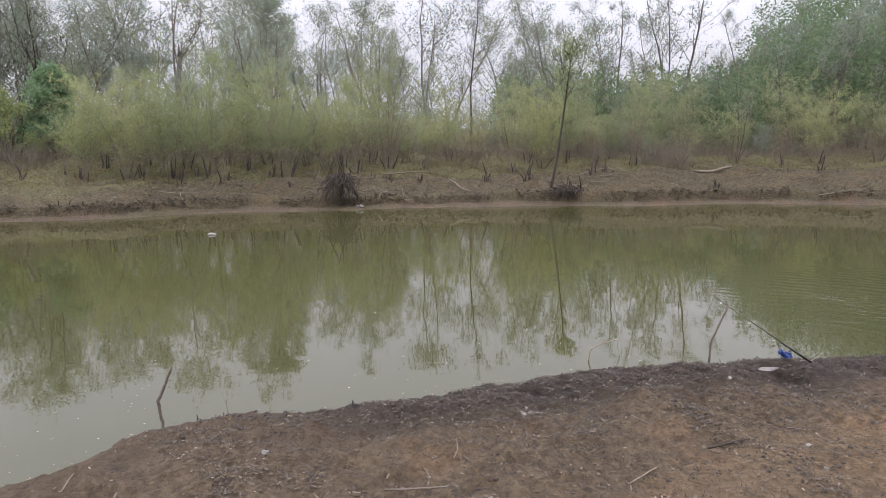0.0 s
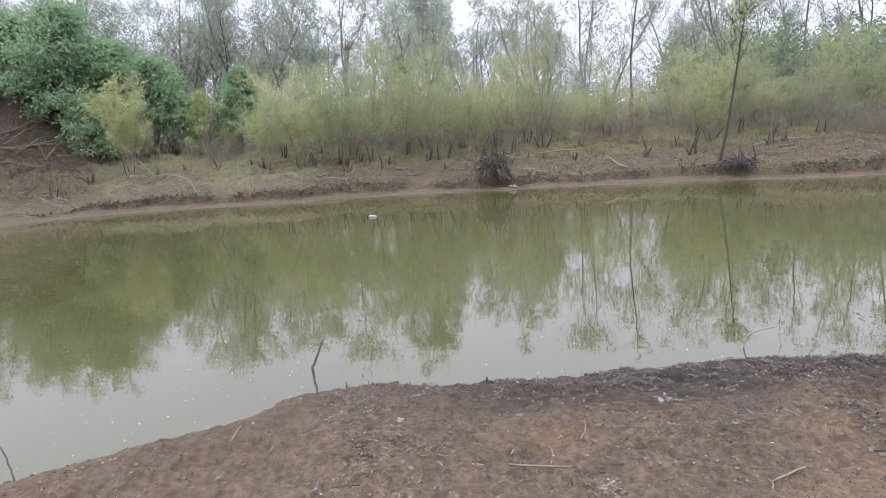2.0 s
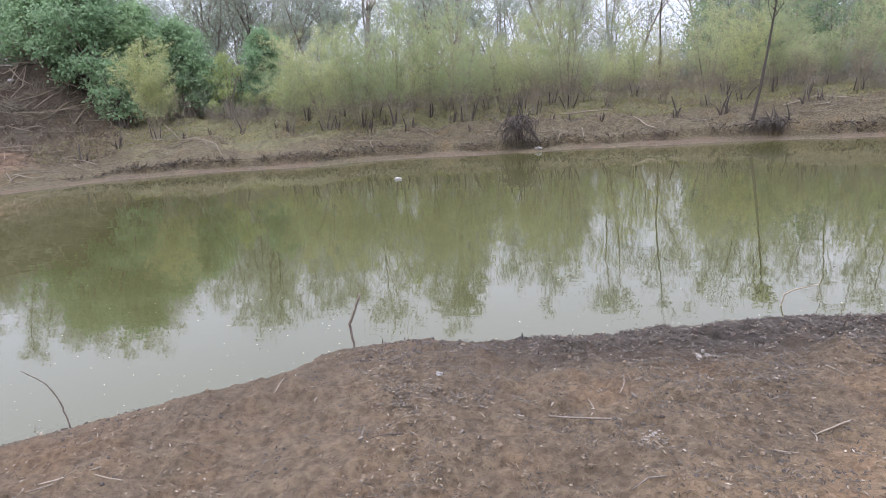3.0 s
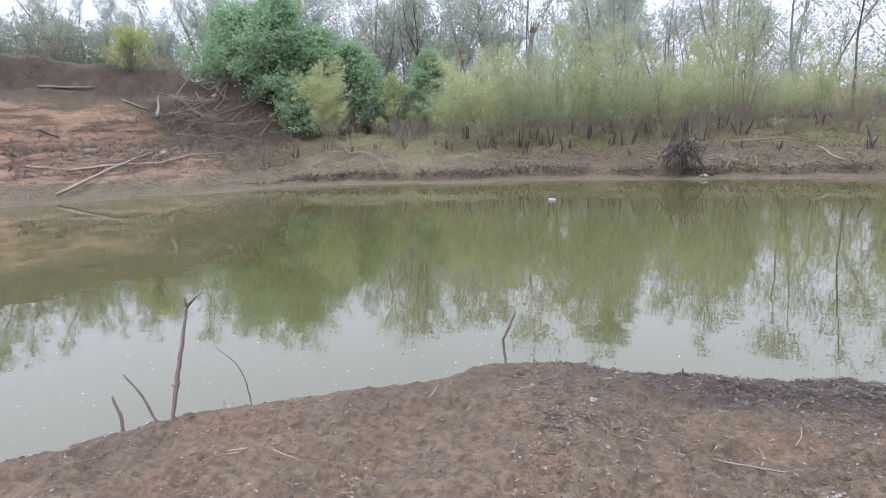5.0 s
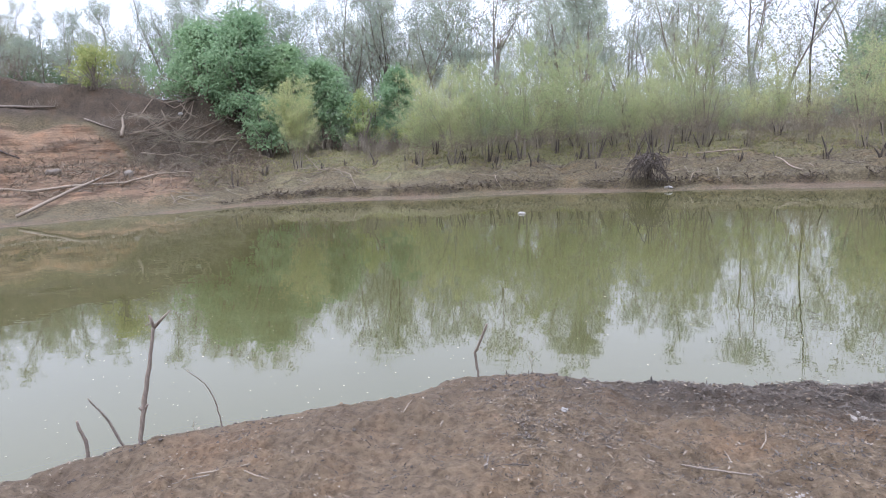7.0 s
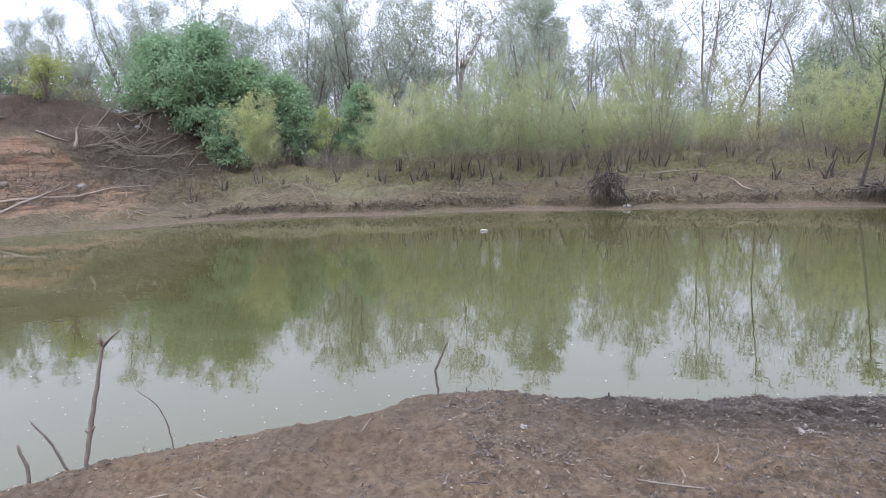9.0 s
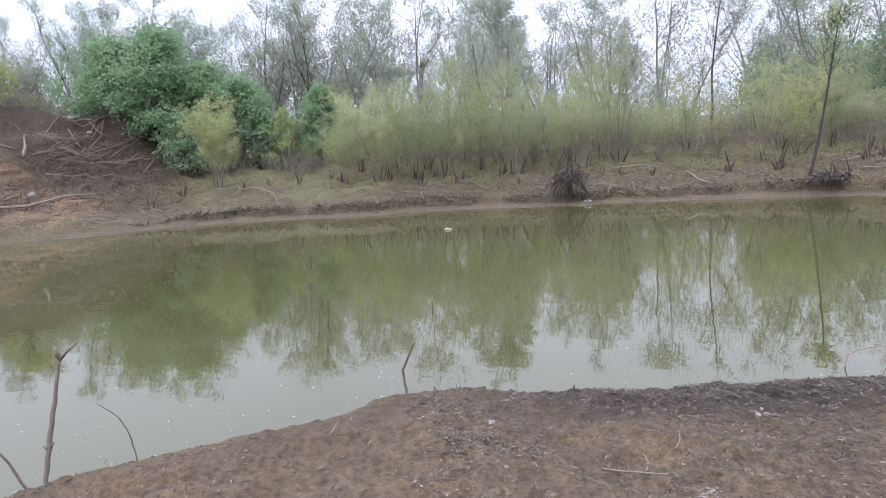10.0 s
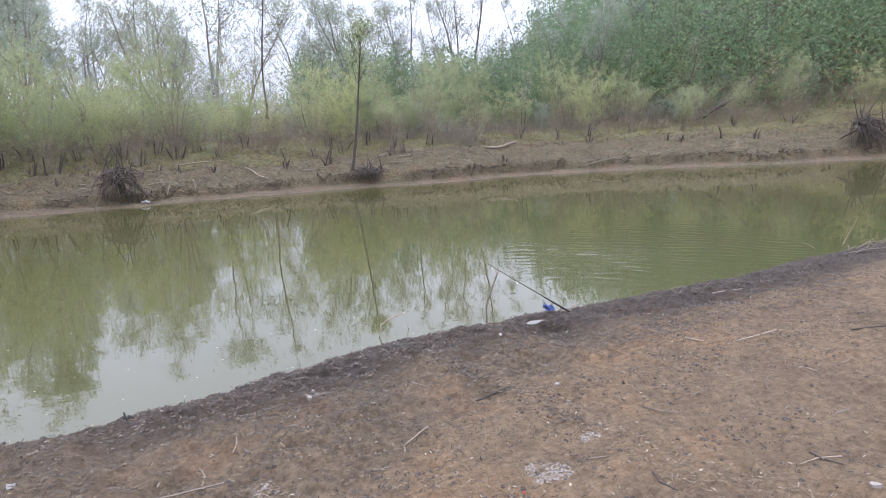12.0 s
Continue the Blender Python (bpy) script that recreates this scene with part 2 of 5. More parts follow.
    h = sums(n, l, "ADD", sums(n, l, "MULTIPLY", fine, 1.0), sums(n, l, "MULTIPLY", grit, 0.35))
    bumped(n, l, b, h, 1.0, 0.10)
    return m


def water_material():
    """Still, murky olive water: silt colours its body, small waves bend the mirror image; rings run out from one place by the bank."""
    m, n, l, b = nodes_of("pond_water")
    at = n.new("ShaderNodeNewGeometry").outputs["Position"]
    silt = noise_node(n, l, at, 0.18, 4)
    l.new(ramp(n, l, silt, [(0.3, (0.054, 0.054, 0.021)), (0.7, (0.065, 0.064, 0.027))]), b.inputs["Base Color"])
    b.inputs["Roughness"].default_value = 0.004
    b.inputs["IOR"].default_value = 1.47
    mp = n.new("ShaderNodeMapping")
    mp.inputs["Scale"].default_value = (1.0, 1.6, 1.0)
    l.new(at, mp.inputs[0])
    swell = noise_node(n, l, mp.outputs[0], 1.1, 2, 0.4)
    small = noise_node(n, l, mp.outputs[0], 5.0, 2, 0.5)

    def rings(x, y, cx, cy, reach, wave):
        off = n.new("ShaderNodeVectorMath")
        off.operation = "SUBTRACT"
        off.inputs[1].default_value = (x, y, 0)
        l.new(at, off.inputs[0])
        ln = n.new("ShaderNodeVectorMath")
        ln.operation = "LENGTH"
        l.new(off.outputs[0], ln.inputs[0])
        r = sums(n, l, "ADD", ln.outputs["Value"], sums(n, l, "MULTIPLY", noise_node(n, l, at, 0.9, 3), 0.7))
        s = sums(n, l, "SINE", sums(n, l, "MULTIPLY", r, 2 * math.pi / wave), 0)
        k = n.new("ShaderNodeMapRange")
        k.interpolation_type = "SMOOTHSTEP"
        k.inputs["From Min"].default_value, k.inputs["From Max"].default_value = reach, reach * 0.25
        k.inputs["To Min"].default_value, k.inputs["To Max"].default_value = 0.0, 1.0
        mid_off = n.new("ShaderNodeVectorMath")
        mid_off.operation = "DISTANCE"
        mid_off.inputs[1].default_value = (cx, cy, 0)
        l.new(at, mid_off.inputs[0])
        l.new(mid_off.outputs["Value"], k.inputs["Value"])
        patch = noise_node(n, l, at, 0.7, 3)
        return sums(n, l, "MULTIPLY", sums(n, l, "MULTIPLY", s, k.outputs[0]), sums(n, l, "MULTIPLY", patch, patch))

    h = sums(n, l, "ADD", sums(n, l, "MULTIPLY", swell, 0.70), sums(n, l, "MULTIPLY", small, 0.17))
    h = sums(n, l, "ADD", h, sums(n, l, "MULTIPLY", rings(1.2, 1.6, 6.3, 8.0, 2.9, 0.23), 2.4))
    bumped(n, l, b, h, 0.065, 0.05)
    return m


SOIL, WATER = ground_material(), water_material()


# ---- mesh helpers ----
def mesh_of(name, verts, faces, material, smooth=True):
    me = bpy.data.meshes.new(name)
    me.from_pydata(verts, [], faces)
    me.materials.append(material)
    if smooth:
        me.polygons.foreach_set("use_smooth", [True] * len(me.polygons))
    me.update()
    return me


def child(name, me, parent, label=""):
    ob = new(name, me)
    ob.parent = parent
    return tagged(ob, label) if label else ob


class Tubes:
    """Collects tapered round branches as one mesh."""

    def __init__(self):
        self.v, self.f = [], []

    def add(self, pts, radii, sides=5):
        pts = [Vector(p) for p in pts]
        base = len(self.v)
        side = Vector((1, 0.13, 0.07))
        for i, p in enumerate(pts):
            way = (pts[min(i + 1, len(pts) - 1)] - pts[max(i - 1, 0)])
            way = way.normalized() if way.length > 1e-6 else Vector((0, 0, 1))
            a = side - way * side.dot(way)
            if a.length < 1e-3:
                a = Vector((0, 1, 0)) - way * way.y
            a.normalize()
            side = a
            c = way.cross(a)
            for k in range(sides):
                w = 2 * math.pi * k / sides
                self.v.append(p + (a * math.cos(w) + c * math.sin(w)) * radii[i])
        for i in range(len(pts) - 1):
            for k in range(sides):
                q, r = base + i * sides + k, base + i * sides + (k + 1) % sides
                self.f.append((q, r, r + sides, q + sides))
        self.f.append(tuple(base + k for k in reversed(range(sides))))
        self.f.append(tuple(base + (len(pts) - 1) * sides + k for k in range(sides)))

    def mesh(self, name, material):
        return mesh_of(name, self.v, self.f, material)


def grow(rng, start, way, length, steps, wander, lift=0.0):
    """A wandering path for a stem or branch."""
    p, w = Vector(start), Vector(way).normalized()
    pts = [p.copy()]
    for _ in range(steps):
        w = (w + Vector((rng.gauss(0, wander), rng.gauss(0, wander), rng.gauss(0, wander) + lift))).normalized()
        p = p + w * (length / steps)
        pts.append(p.copy())
    return pts


def along(pts, s):
    """The point at share s of a path."""
    x = s * (len(pts) - 1)
    i = min(int(x), len(pts) - 2)
    return pts[i].lerp(pts[i + 1], x - i)


def leaf_cloud(name, rng, places, ways, length, width, material, flat=False):
    """Many small leaves, each a folded diamond of its own."""
    c, w = np.array(places), np.array(ways)
    n = len(c)
    w = w + rng.normal(0, 0.45, (n, 3)) * ((1, 1, 0.12) if flat else (1, 1, 1))
    w /= np.linalg.norm(w, axis=1)[:, None]
    s = np.cross(w, rng.normal(0, 0.22, (n, 3)) + (0, 0, 1) if flat else rng.normal(0, 1, (n, 3)))
    s /= np.linalg.norm(s, axis=1)[:, None] + 1e-9
    up = np.cross(s, w)
    ln = (length * rng.uniform(0.6, 1.3, n))[:, None]
    wd = (width * rng.uniform(0.6, 1.3, n))[:, None]
    v = np.stack([c, c + w * ln * 0.45 + s * wd * 0.5 + up * wd * 0.15, c + w * ln, c + w * ln * 0.45 - s * wd * 0.5 + up * wd * 0.15], 1).reshape(-1, 3)
    i = np.arange(n)[:, None] * 4
    f = np.concatenate([i + np.array([[0, 1, 2]]), i + np.array([[0, 2, 3]])], 1).reshape(-1, 3)
    return mesh_of(name, v.tolist(), f.tolist(), material, False)


# ---- the lie of the land ----
NEAR = [(-9.00, -14.00), (-6.20, -4.00), (-4.65, -0.18), (-4.12, 1.48), (-3.75, 2.30), (-3.04, 3.12), (-2.50, 3.56), (-2.22, 4.07), (-1.65, 4.43), (-0.75, 4.58), (0.55, 5.07), (1.43, 5.40),
        (2.45, 5.49), (3.35, 5.60), (4.20, 5.70), (5.06, 5.82), (5.97, 5.92), (7.18, 6.22), (8.54, 6.50), (9.8, 6.60), (14.00, 6.5), (24.00, 3.00), (40.00, -4.00)]
FAR = [(52.0, 10.0), (40.0, 13.0), (30.5, 16.5), (24.4, 18.4), (20.0, 19.3), (16.7, 20.6), (13.3, 21.3), (10.1, 21.8), (7.8, 21.3), (5.3, 21.3), (3.4, 21.5), (1.5, 21.1), (-0.0, 21.1), (-1.8, 20.8), (-3.2, 20.2), (-4.6, 20.0), (-6.1, 19.9), (-8.2, 19.2), (-10.0, 18.0), (-11.9, 17.6), (-13.8, 17.0), (-14.8, 16.5), (-16.1, 15.5), (-16.7, 14.5), (-17.6, 12.8), (-18.7, 11.7), (-19.8, 10.5), (-20.8, 9.3), (-25.0, 2.0), (-32.0, -8.0), (-34.0, -16.0)]


def rounded(pts, step=8):
    """A smooth line through the corners of a shore."""
    out = []
    p = [pts[0], *pts, pts[-1]]
    for a, b, c, d in zip(p, p[1:], p[2:], p[3:]):
        for k in range(step):
            t = k / step
            out.append(tuple(0.5 * (2 * b[i] + (c[i] - a[i]) * t + (2 * a[i] - 5 * b[i] + 4 * c[i] - d[i]) * t * t + (3 * b[i] - a[i] - 3 * c[i] + d[i]) * t ** 3) for i in (0, 1)))
    return out + [pts[-1]]


SHORE_NEAR, SHORE_FAR = np.array(rounded(NEAR)), np.array(rounded(FAR))
OUTLINE = np.concatenate([SHORE_NEAR, SHORE_FAR])


def line_distance(x, y, line):
    if x.size < 200:
        a, e = line[:-1], line[1:] - line[:-1]
        dx, dy = x[:, None] - a[None, :, 0], y[:, None] - a[None, :, 1]
        t = np.clip((dx * e[:, 0] + dy * e[:, 1]) / (e[:, 0] ** 2 + e[:, 1] ** 2 + 1e-12), 0, 1)
        return np.sqrt(((dx - t * e[:, 0]) ** 2 + (dy - t * e[:, 1]) ** 2).min(1))
    best = np.full(x.shape, 1e9)
    for (ax, ay), (bx, by) in zip(line[:-1], line[1:]):
        ex, ey = bx - ax, by - ay
        t = np.clip(((x - ax) * ex + (y - ay) * ey) / (ex * ex + ey * ey + 1e-12), 0, 1)
        best = np.minimum(best, (x - ax - t * ex) ** 2 + (y - ay - t * ey) ** 2)
    return np.sqrt(best)


def in_water(x, y):
    a = OUTLINE
    if x.size < 200:
        b = np.roll(a, -1, 0)
        rise = np.where(b[:, 1] == a[:, 1], 1e-9, b[:, 1] - a[:, 1])
        hit = ((a[:, 1] > y[:, None]) != (b[:, 1] > y[:, None])) & (x[:, None] < (b[:, 0] - a[:, 0]) * (y[:, None] - a[:, 1]) / rise + a[:, 0])
        return hit.sum(1) % 2 == 1
    inside = np.zeros(x.shape, bool)
    for (ax, ay), (bx, by) in zip(a, np.roll(a, -1, 0)):
        if ay != by:
            inside ^= ((ay > y) != (by > y)) & (x < (bx - ax) * (y - ay) / (by - ay) + ax)
    return inside


def waves(x, y, size, seed):
    """Cheap smooth unevenness: turned sines with wandering phase."""
    r = np.random.default_rng(seed)
    s = np.zeros(x.shape)
    for _ in range(7):
        a, k, p, q = r.uniform(0, 6.28), r.uniform(0.6, 1.7) * 6.28 / size, r.uniform(0, 6.28), r.uniform(0, 6.28)
        u, w = x * math.cos(a) + y * math.sin(a), -x * math.sin(a) + y * math.cos(a)
        s += np.sin(u * k + p + 1.3 * np.sin(w * k * 0.7 + q))
    return s / 7


def grain(x, y, size, seed, octaves=4):
    """Fractal unevenness from a hashed lattice, about -1 to 1."""
    total, amp, s = np.zeros(x.shape), 0.5, size
    for o in range(octaves):
        u, w = x / s + 17.3 * seed, y / s - 9.1 * seed
        iu, iw = np.floor(u), np.floor(w)
        fu, fw = u - iu, w - iw
        fu, fw = fu * fu * (3 - 2 * fu), fw * fw * (3 - 2 * fw)

        def corner(a, b):
            return np.modf(np.abs(np.sin((iu + a) * 127.1 + (iw + b) * 311.7 + seed * 7.7 + o * 3.1) * 43758.5453))[0]

        total += amp * (2 * ((corner(0, 0) * (1 - fu) + corner(1, 0) * fu) * (1 - fw) + (corner(0, 1) * (1 - fu) + corner(1, 1) * fu) * fw) - 1)
        amp, s = amp * 0.55, s * 0.5
    return total


def step01(v, a, b):
    t = np.clip((v - a) / (b - a), 0, 1)
    return t * t * (3 - 2 * t)


def land(x, y):
    """Height of the ground and its zones at plan places x, y (arrays)."""
    dn, df = line_distance(x, y, SHORE_NEAR), line_distance(x, y, SHORE_FAR)
    wet = in_water(x, y)
    near = dn < df
    d = np.where(wet, -np.minimum(dn, df), np.where(near, dn, df))
    d = d + np.where(near, 0.05 * waves(x, y, 0.7, 3) + 0.035 * waves(x, y, 0.25, 4), 0.22 * waves(x, y, 2.2, 5) + 0.1 * waves(x, y, 0.8, 6))
    # near bank: low lip, then a gentle rise to the trodden flat
    zn = np.interp(d, [-3, 0, 0.06, 0.5, 1.5, 3.0, 4.6, 9, 40], [-0.9, -0.02, 0.035, 0.075, 0.16, 0.31, 0.42, 0.6, 1.2])
    rough = 0.085 * grain(x, y, 0.5, 7, 3) + 0.055 * grain(x * 0.6, y * 1.1, 0.19, 27, 4) + 0.085 * np.abs(grain(x, y, 0.16, 29, 3)) + 0.05 * waves(x, y, 1.6, 9)
    rough = rough + 0.040 * np.maximum(0, grain(x, y, 0.09, 47, 2)) * step01(grain(x, y, 1.1, 48, 2), -0.2, 0.35)
    rough = rough * (1 - 0.5 * step01(d + 0.35 * x, 1.8, 3.1))
    zn = zn + np.where(d > 0, rough * np.clip(d / 0.3, 0.25, 1), 0)
    # far bank: beach, worn slope, terrace
    cut = d + 0.30 * grain(x, y, 0.9, 37, 3) * step01(d, 0.1, 0.5) * step01(d, 1.6, 1.0)
    bear = np.degrees(np.arctan2(-x, y))
    zf = np.interp(cut, [-4, 0, 0.7, 0.80, 1.5, 2.4, 3.4, 5, 8, 14, 30, 60, 400], [-1.2, -0.02, 0.12, 0.36, 0.54, 0.74, 0.90, 1.12, 1.48, 1.85, 2.6, 3.4, 6])
    high = np.interp(cut, [-4, 0, 0.7, 0.80, 1.5, 2.4, 3.4, 5, 8, 14, 30, 60, 400], [-1.2, -0.02, 0.12, 0.40, 0.66, 1.02, 1.16, 1.28, 1.42, 1.7, 2.5, 3.4, 6])
    zf = zf + (high - zf) * step01(-bear, 5, 18)
    # the clay hill: a worn slope, then a steep scarp under an overhanging crest
    hill = step01(bear, 40, 47.5)
    crest_d, crest_z = np.clip(12.0 + 0.2 * (bear - 56), 11.3, 13.5), np.clip(5.1 + 0.12 * (bear - 56), 4.5, 6.0)
    clay_top = 0.52 + 0.36 * step01(bear, 50, 58)
    zh = crest_z * np.interp(d / crest_d, [-0.4, 0, 0.1, 0.3, 0.42, 0.55, 0.66, 0.72, 0.8, 0.9, 0.95, 1.0, 1.3, 3, 30], [-0.24, -0.004, 0.035, 0.145, 0.205, 0.245, 0.285, 0.35, 0.48, 0.66, 0.75, 0.99, 1.03, 1.1, 1.3])
    zh = zh + 0.10 * np.sin(zh * 6.5 + 2.5 * grain(x, y, 3.0, 19, 3)) * step01(d, 1.0, 3.0)
    zf = zf * (1 - hill) + zh * hill
    dist = np.hypot(x, y)
    zf = zf + 11 * step01(x, 14, 42) * step01(-bear, 12, 30) * step01(dist, 30, 62) + 2 * step01(dist, 70, 160)
    zf = zf + np.where(d > 0.2, np.clip(d / 2, 0, 1) * (0.16 * waves(x, y, 2.6, 11) + 0.26 * grain(x, y, 1.1, 12, 4) + hill * 0.30 * grain(x, y, 2.6, 13, 4)), 0)
    z = np.where(near, zn, zf)
    far = np.where(near, 0.0, 1.0)
    zones = {
        "far": far,
        "wet": np.where(near, step01(d, 1.6, 0.1) * (0.45 + 0.55 * step01(x, -1.6, 0.6)) * (0.7 + 0.3 * step01(x, -3.2, -1.4)), step01(d, 0.25, 0.0) * 0.6),
        "sand": np.where(near, step01(d + 0.35 * x, 1.8, 3.1), 0),
        "beach": far * step01(d, 1.0, 0.45) * (0.55 + 0.5 * waves(x, y, 5, 15)),
        "turf": far * (1 - hill) * step01(d, 2.6 - 1.7 * step01(bear, 12, 30), 4.2 - 2.0 * step01(bear, 12, 30)) * step01(d, 12, 8.5) * (0.55 + 0.6 * waves(x, y, 4, 16)),
        "clay": far * step01(bear, 47, 53) * step01(d, 1.0, 3.2) * step01(d / crest_d, clay_top + 0.06, clay_top - 0.06) * (1.0 + 0.25 * waves(x, y, 3, 17) + 0.45 * grain(x, y, 2.6, 18)),
        # dark soil band below the crest; its colour includes the overhang's shadow
        "shaded_scarp": far * hill * step01(d / crest_d, clay_top - 0.03, clay_top + 0.08) * (0.9 + 0.35 * grain(x, y, 2.2, 28)),
    }
    return z, zones, d


def height(x, y):
    return float(land(np.array([float(x)]), np.array([float(y)]))[0][0])


def steps(*spans):
    out = []
    for a, b, n in spans:
        out += list(np.linspace(a, b, n, endpoint=False))
    return np.array(out + [spans[-1][1]])


def ease_out(a, b, n):
    """Ever wider steps from a to b."""
    t = np.linspace(0, 1, n)
    return a + (b - a) * t ** 2.6


gx = np.concatenate([ease_out(-36, -900, 26)[::-1][:-1], steps((-36, -12, 120), (-12, -6.2, 40), (-6.2, 10.5, 500), (10.5, 30, 80)), ease_out(30, 900, 26)[1:]])
gy = np.concatenate([ease_out(-3, -900, 26)[::-1][:-1], steps((-3, 0, 30), (0, 7.2, 240), (7.2, 9, 8), (9, 18, 60), (18, 26.5, 90), (26.5, 36, 26)), ease_out(36, 900, 30)[1:]])
X, Y = np.meshgrid(gx, gy)
Z, ZONES, _ = land(X.ravel(), Y.ravel())
cols, rows_n = len(gx), len(gy)
ii = (np.arange(rows_n - 1)[:, None] * cols + np.arange(cols - 1)[None, :]).ravel()
ground_mesh = mesh_of("ground", np.stack([X.ravel(), Y.ravel(), Z], 1).tolist(), np.stack([ii, ii + 1, ii + cols + 1, ii + cols], 1).tolist(), SOIL)
for key, val in ZONES.items():
    ground_mesh.attributes.new(key, "FLOAT", "POINT").data.foreach_set("value", np.clip(val, 0, 1).astype(np.float32))
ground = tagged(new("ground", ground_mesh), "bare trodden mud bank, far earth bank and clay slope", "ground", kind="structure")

wx, wy = np.linspace(-60, 60, 25), np.linspace(-30, 40, 15)
WX, WY = np.meshgrid(wx, wy)
wi = (np.arange(14)[:, None] * 25 + np.arange(24)[None, :]).ravel()
water = tagged(new("water", mesh_of("water", np.stack([WX.ravel(), WY.ravel(), 0 * WX.ravel()], 1).tolist(), np.stack([wi, wi + 1, wi + 26, wi + 25], 1).tolist(), WATER)),
               "still murky olive-green pond water mirroring trees", "water", kind="structure")


# ---- plants ----
def plant(name, label, category, group, parts):
    root = tagged(new(name), label, category, group)
    for pname, me in parts:
        ob = child(pname, me, root)
        if pname == "branchwork":
            tagged(ob, kind="stuff")
    return root


def willow_shrub(seed, h, spread, leaves, leaf=WILLOW_LEAF, low=0.17, full=1.0, size=1.0):
    """Many thin upright stems from one foot, fine twigs, sparse young leaves."""
    rng, nr = random.Random(seed), np.random.default_rng(seed)
    big, thin, places, ways = Tubes(), Tubes(), [], []
    stems = rng.randint(9, 13)
    twigs = []
    for s in range(stems):
        a, lean = rng.uniform(0, 6.28), rng.uniform(0.05, 1.0) ** 0.7 * spread
        start = (0.22 * math.cos(a) * rng.random(), 0.22 * math.sin(a) * rng.random(), -0.15)
        ln = h * rng.uniform(0.62, 1.0)
        p = Vector(start)
        pts = [p.copy()]
        for i in range(9):
            bend = lean * (0.45 + 2.0 * i / 9)
            p = p + Vector((bend * math.cos(a) + rng.gauss(0, 0.07), bend * math.sin(a) + rng.gauss(0, 0.07), 1)).normalized() * (ln / 9)
            pts.append(p.copy())
        r = rng.uniform(0.007, 0.018)
        big.add(pts, [r * (1 - 0.85 * i / 9) for i in range(10)], 5)
        twigs.append(pts)
        for _ in range(int(rng.randint(11, 17) * full)):
            q = rng.uniform(0.18, 0.97)
            b = rng.uniform(0, 6.28)
            tip = grow(rng, along(pts, q), (math.cos(b), math.sin(b), rng.uniform(0.1, 0.9)), rng.uniform(0.5, 1.4) * h / 4.5, 3, 0.16, 0.03)
            thin.add(tip, [0.007, 0.0055, 0.004, 0.002], 3)
            twigs.append(tip)
            for _ in range(2 if full >= 1 else 1):
                b = rng.uniform(0, 6.28)
                tw = grow(rng, along(tip, rng.uniform(0.2, 0.9)), (0.6 * math.cos(b), 0.6 * math.sin(b), 0.7), rng.uniform(0.2, 0.55), 2, 0.15)
                thin.add(tw, [0.0045, 0.0035, 0.002], 3)
                twigs.append(tw)
    zmin = h * low
    while len(places) < leaves:
        tw = rng.choice(twigs)
        s = rng.random()
        p = along(tw, s)
        if p.z < zmin * rng.uniform(0.7, 1.9):
            continue
        places.append(p + Vector((rng.gauss(0, 0.05), rng.gauss(0, 0.05), rng.gauss(0, 0.05))))
        w = (tw[-1] - tw[0]).normalized()
        ways.append(w * 0.5 + Vector((rng.gauss(0, 0.7), rng.gauss(0, 0.7), rng.gauss(0, 0.5))))
    foot = Tubes()
    for _ in range(3 if full >= 1 else 0):
        a = rng.uniform(0, 6.28)
        pts = grow(rng, (0.2 * math.cos(a), 0.2 * math.sin(a), -0.15), (0.22 * math.cos(a), 0.22 * math.sin(a), 1), h * rng.uniform(0.12, 0.27), 4, 0.12)
        r = rng.uniform(0.018, 0.042)
        foot.add(pts, [r * 1.3, r, r * 0.85, r * 0.7, r * 0.45], 6)
    stump = [("stump", foot.mesh("stump", DARK_BARK))] if full >= 1 else []
    return stump + [("trunk", big.mesh("trunk", SHOOT)), ("branchwork", thin.mesh("branchwork", TWIG)), ("crown", leaf_cloud("crown", nr, places, ways, 0.074 * size, 0.031 * size, leaf))]


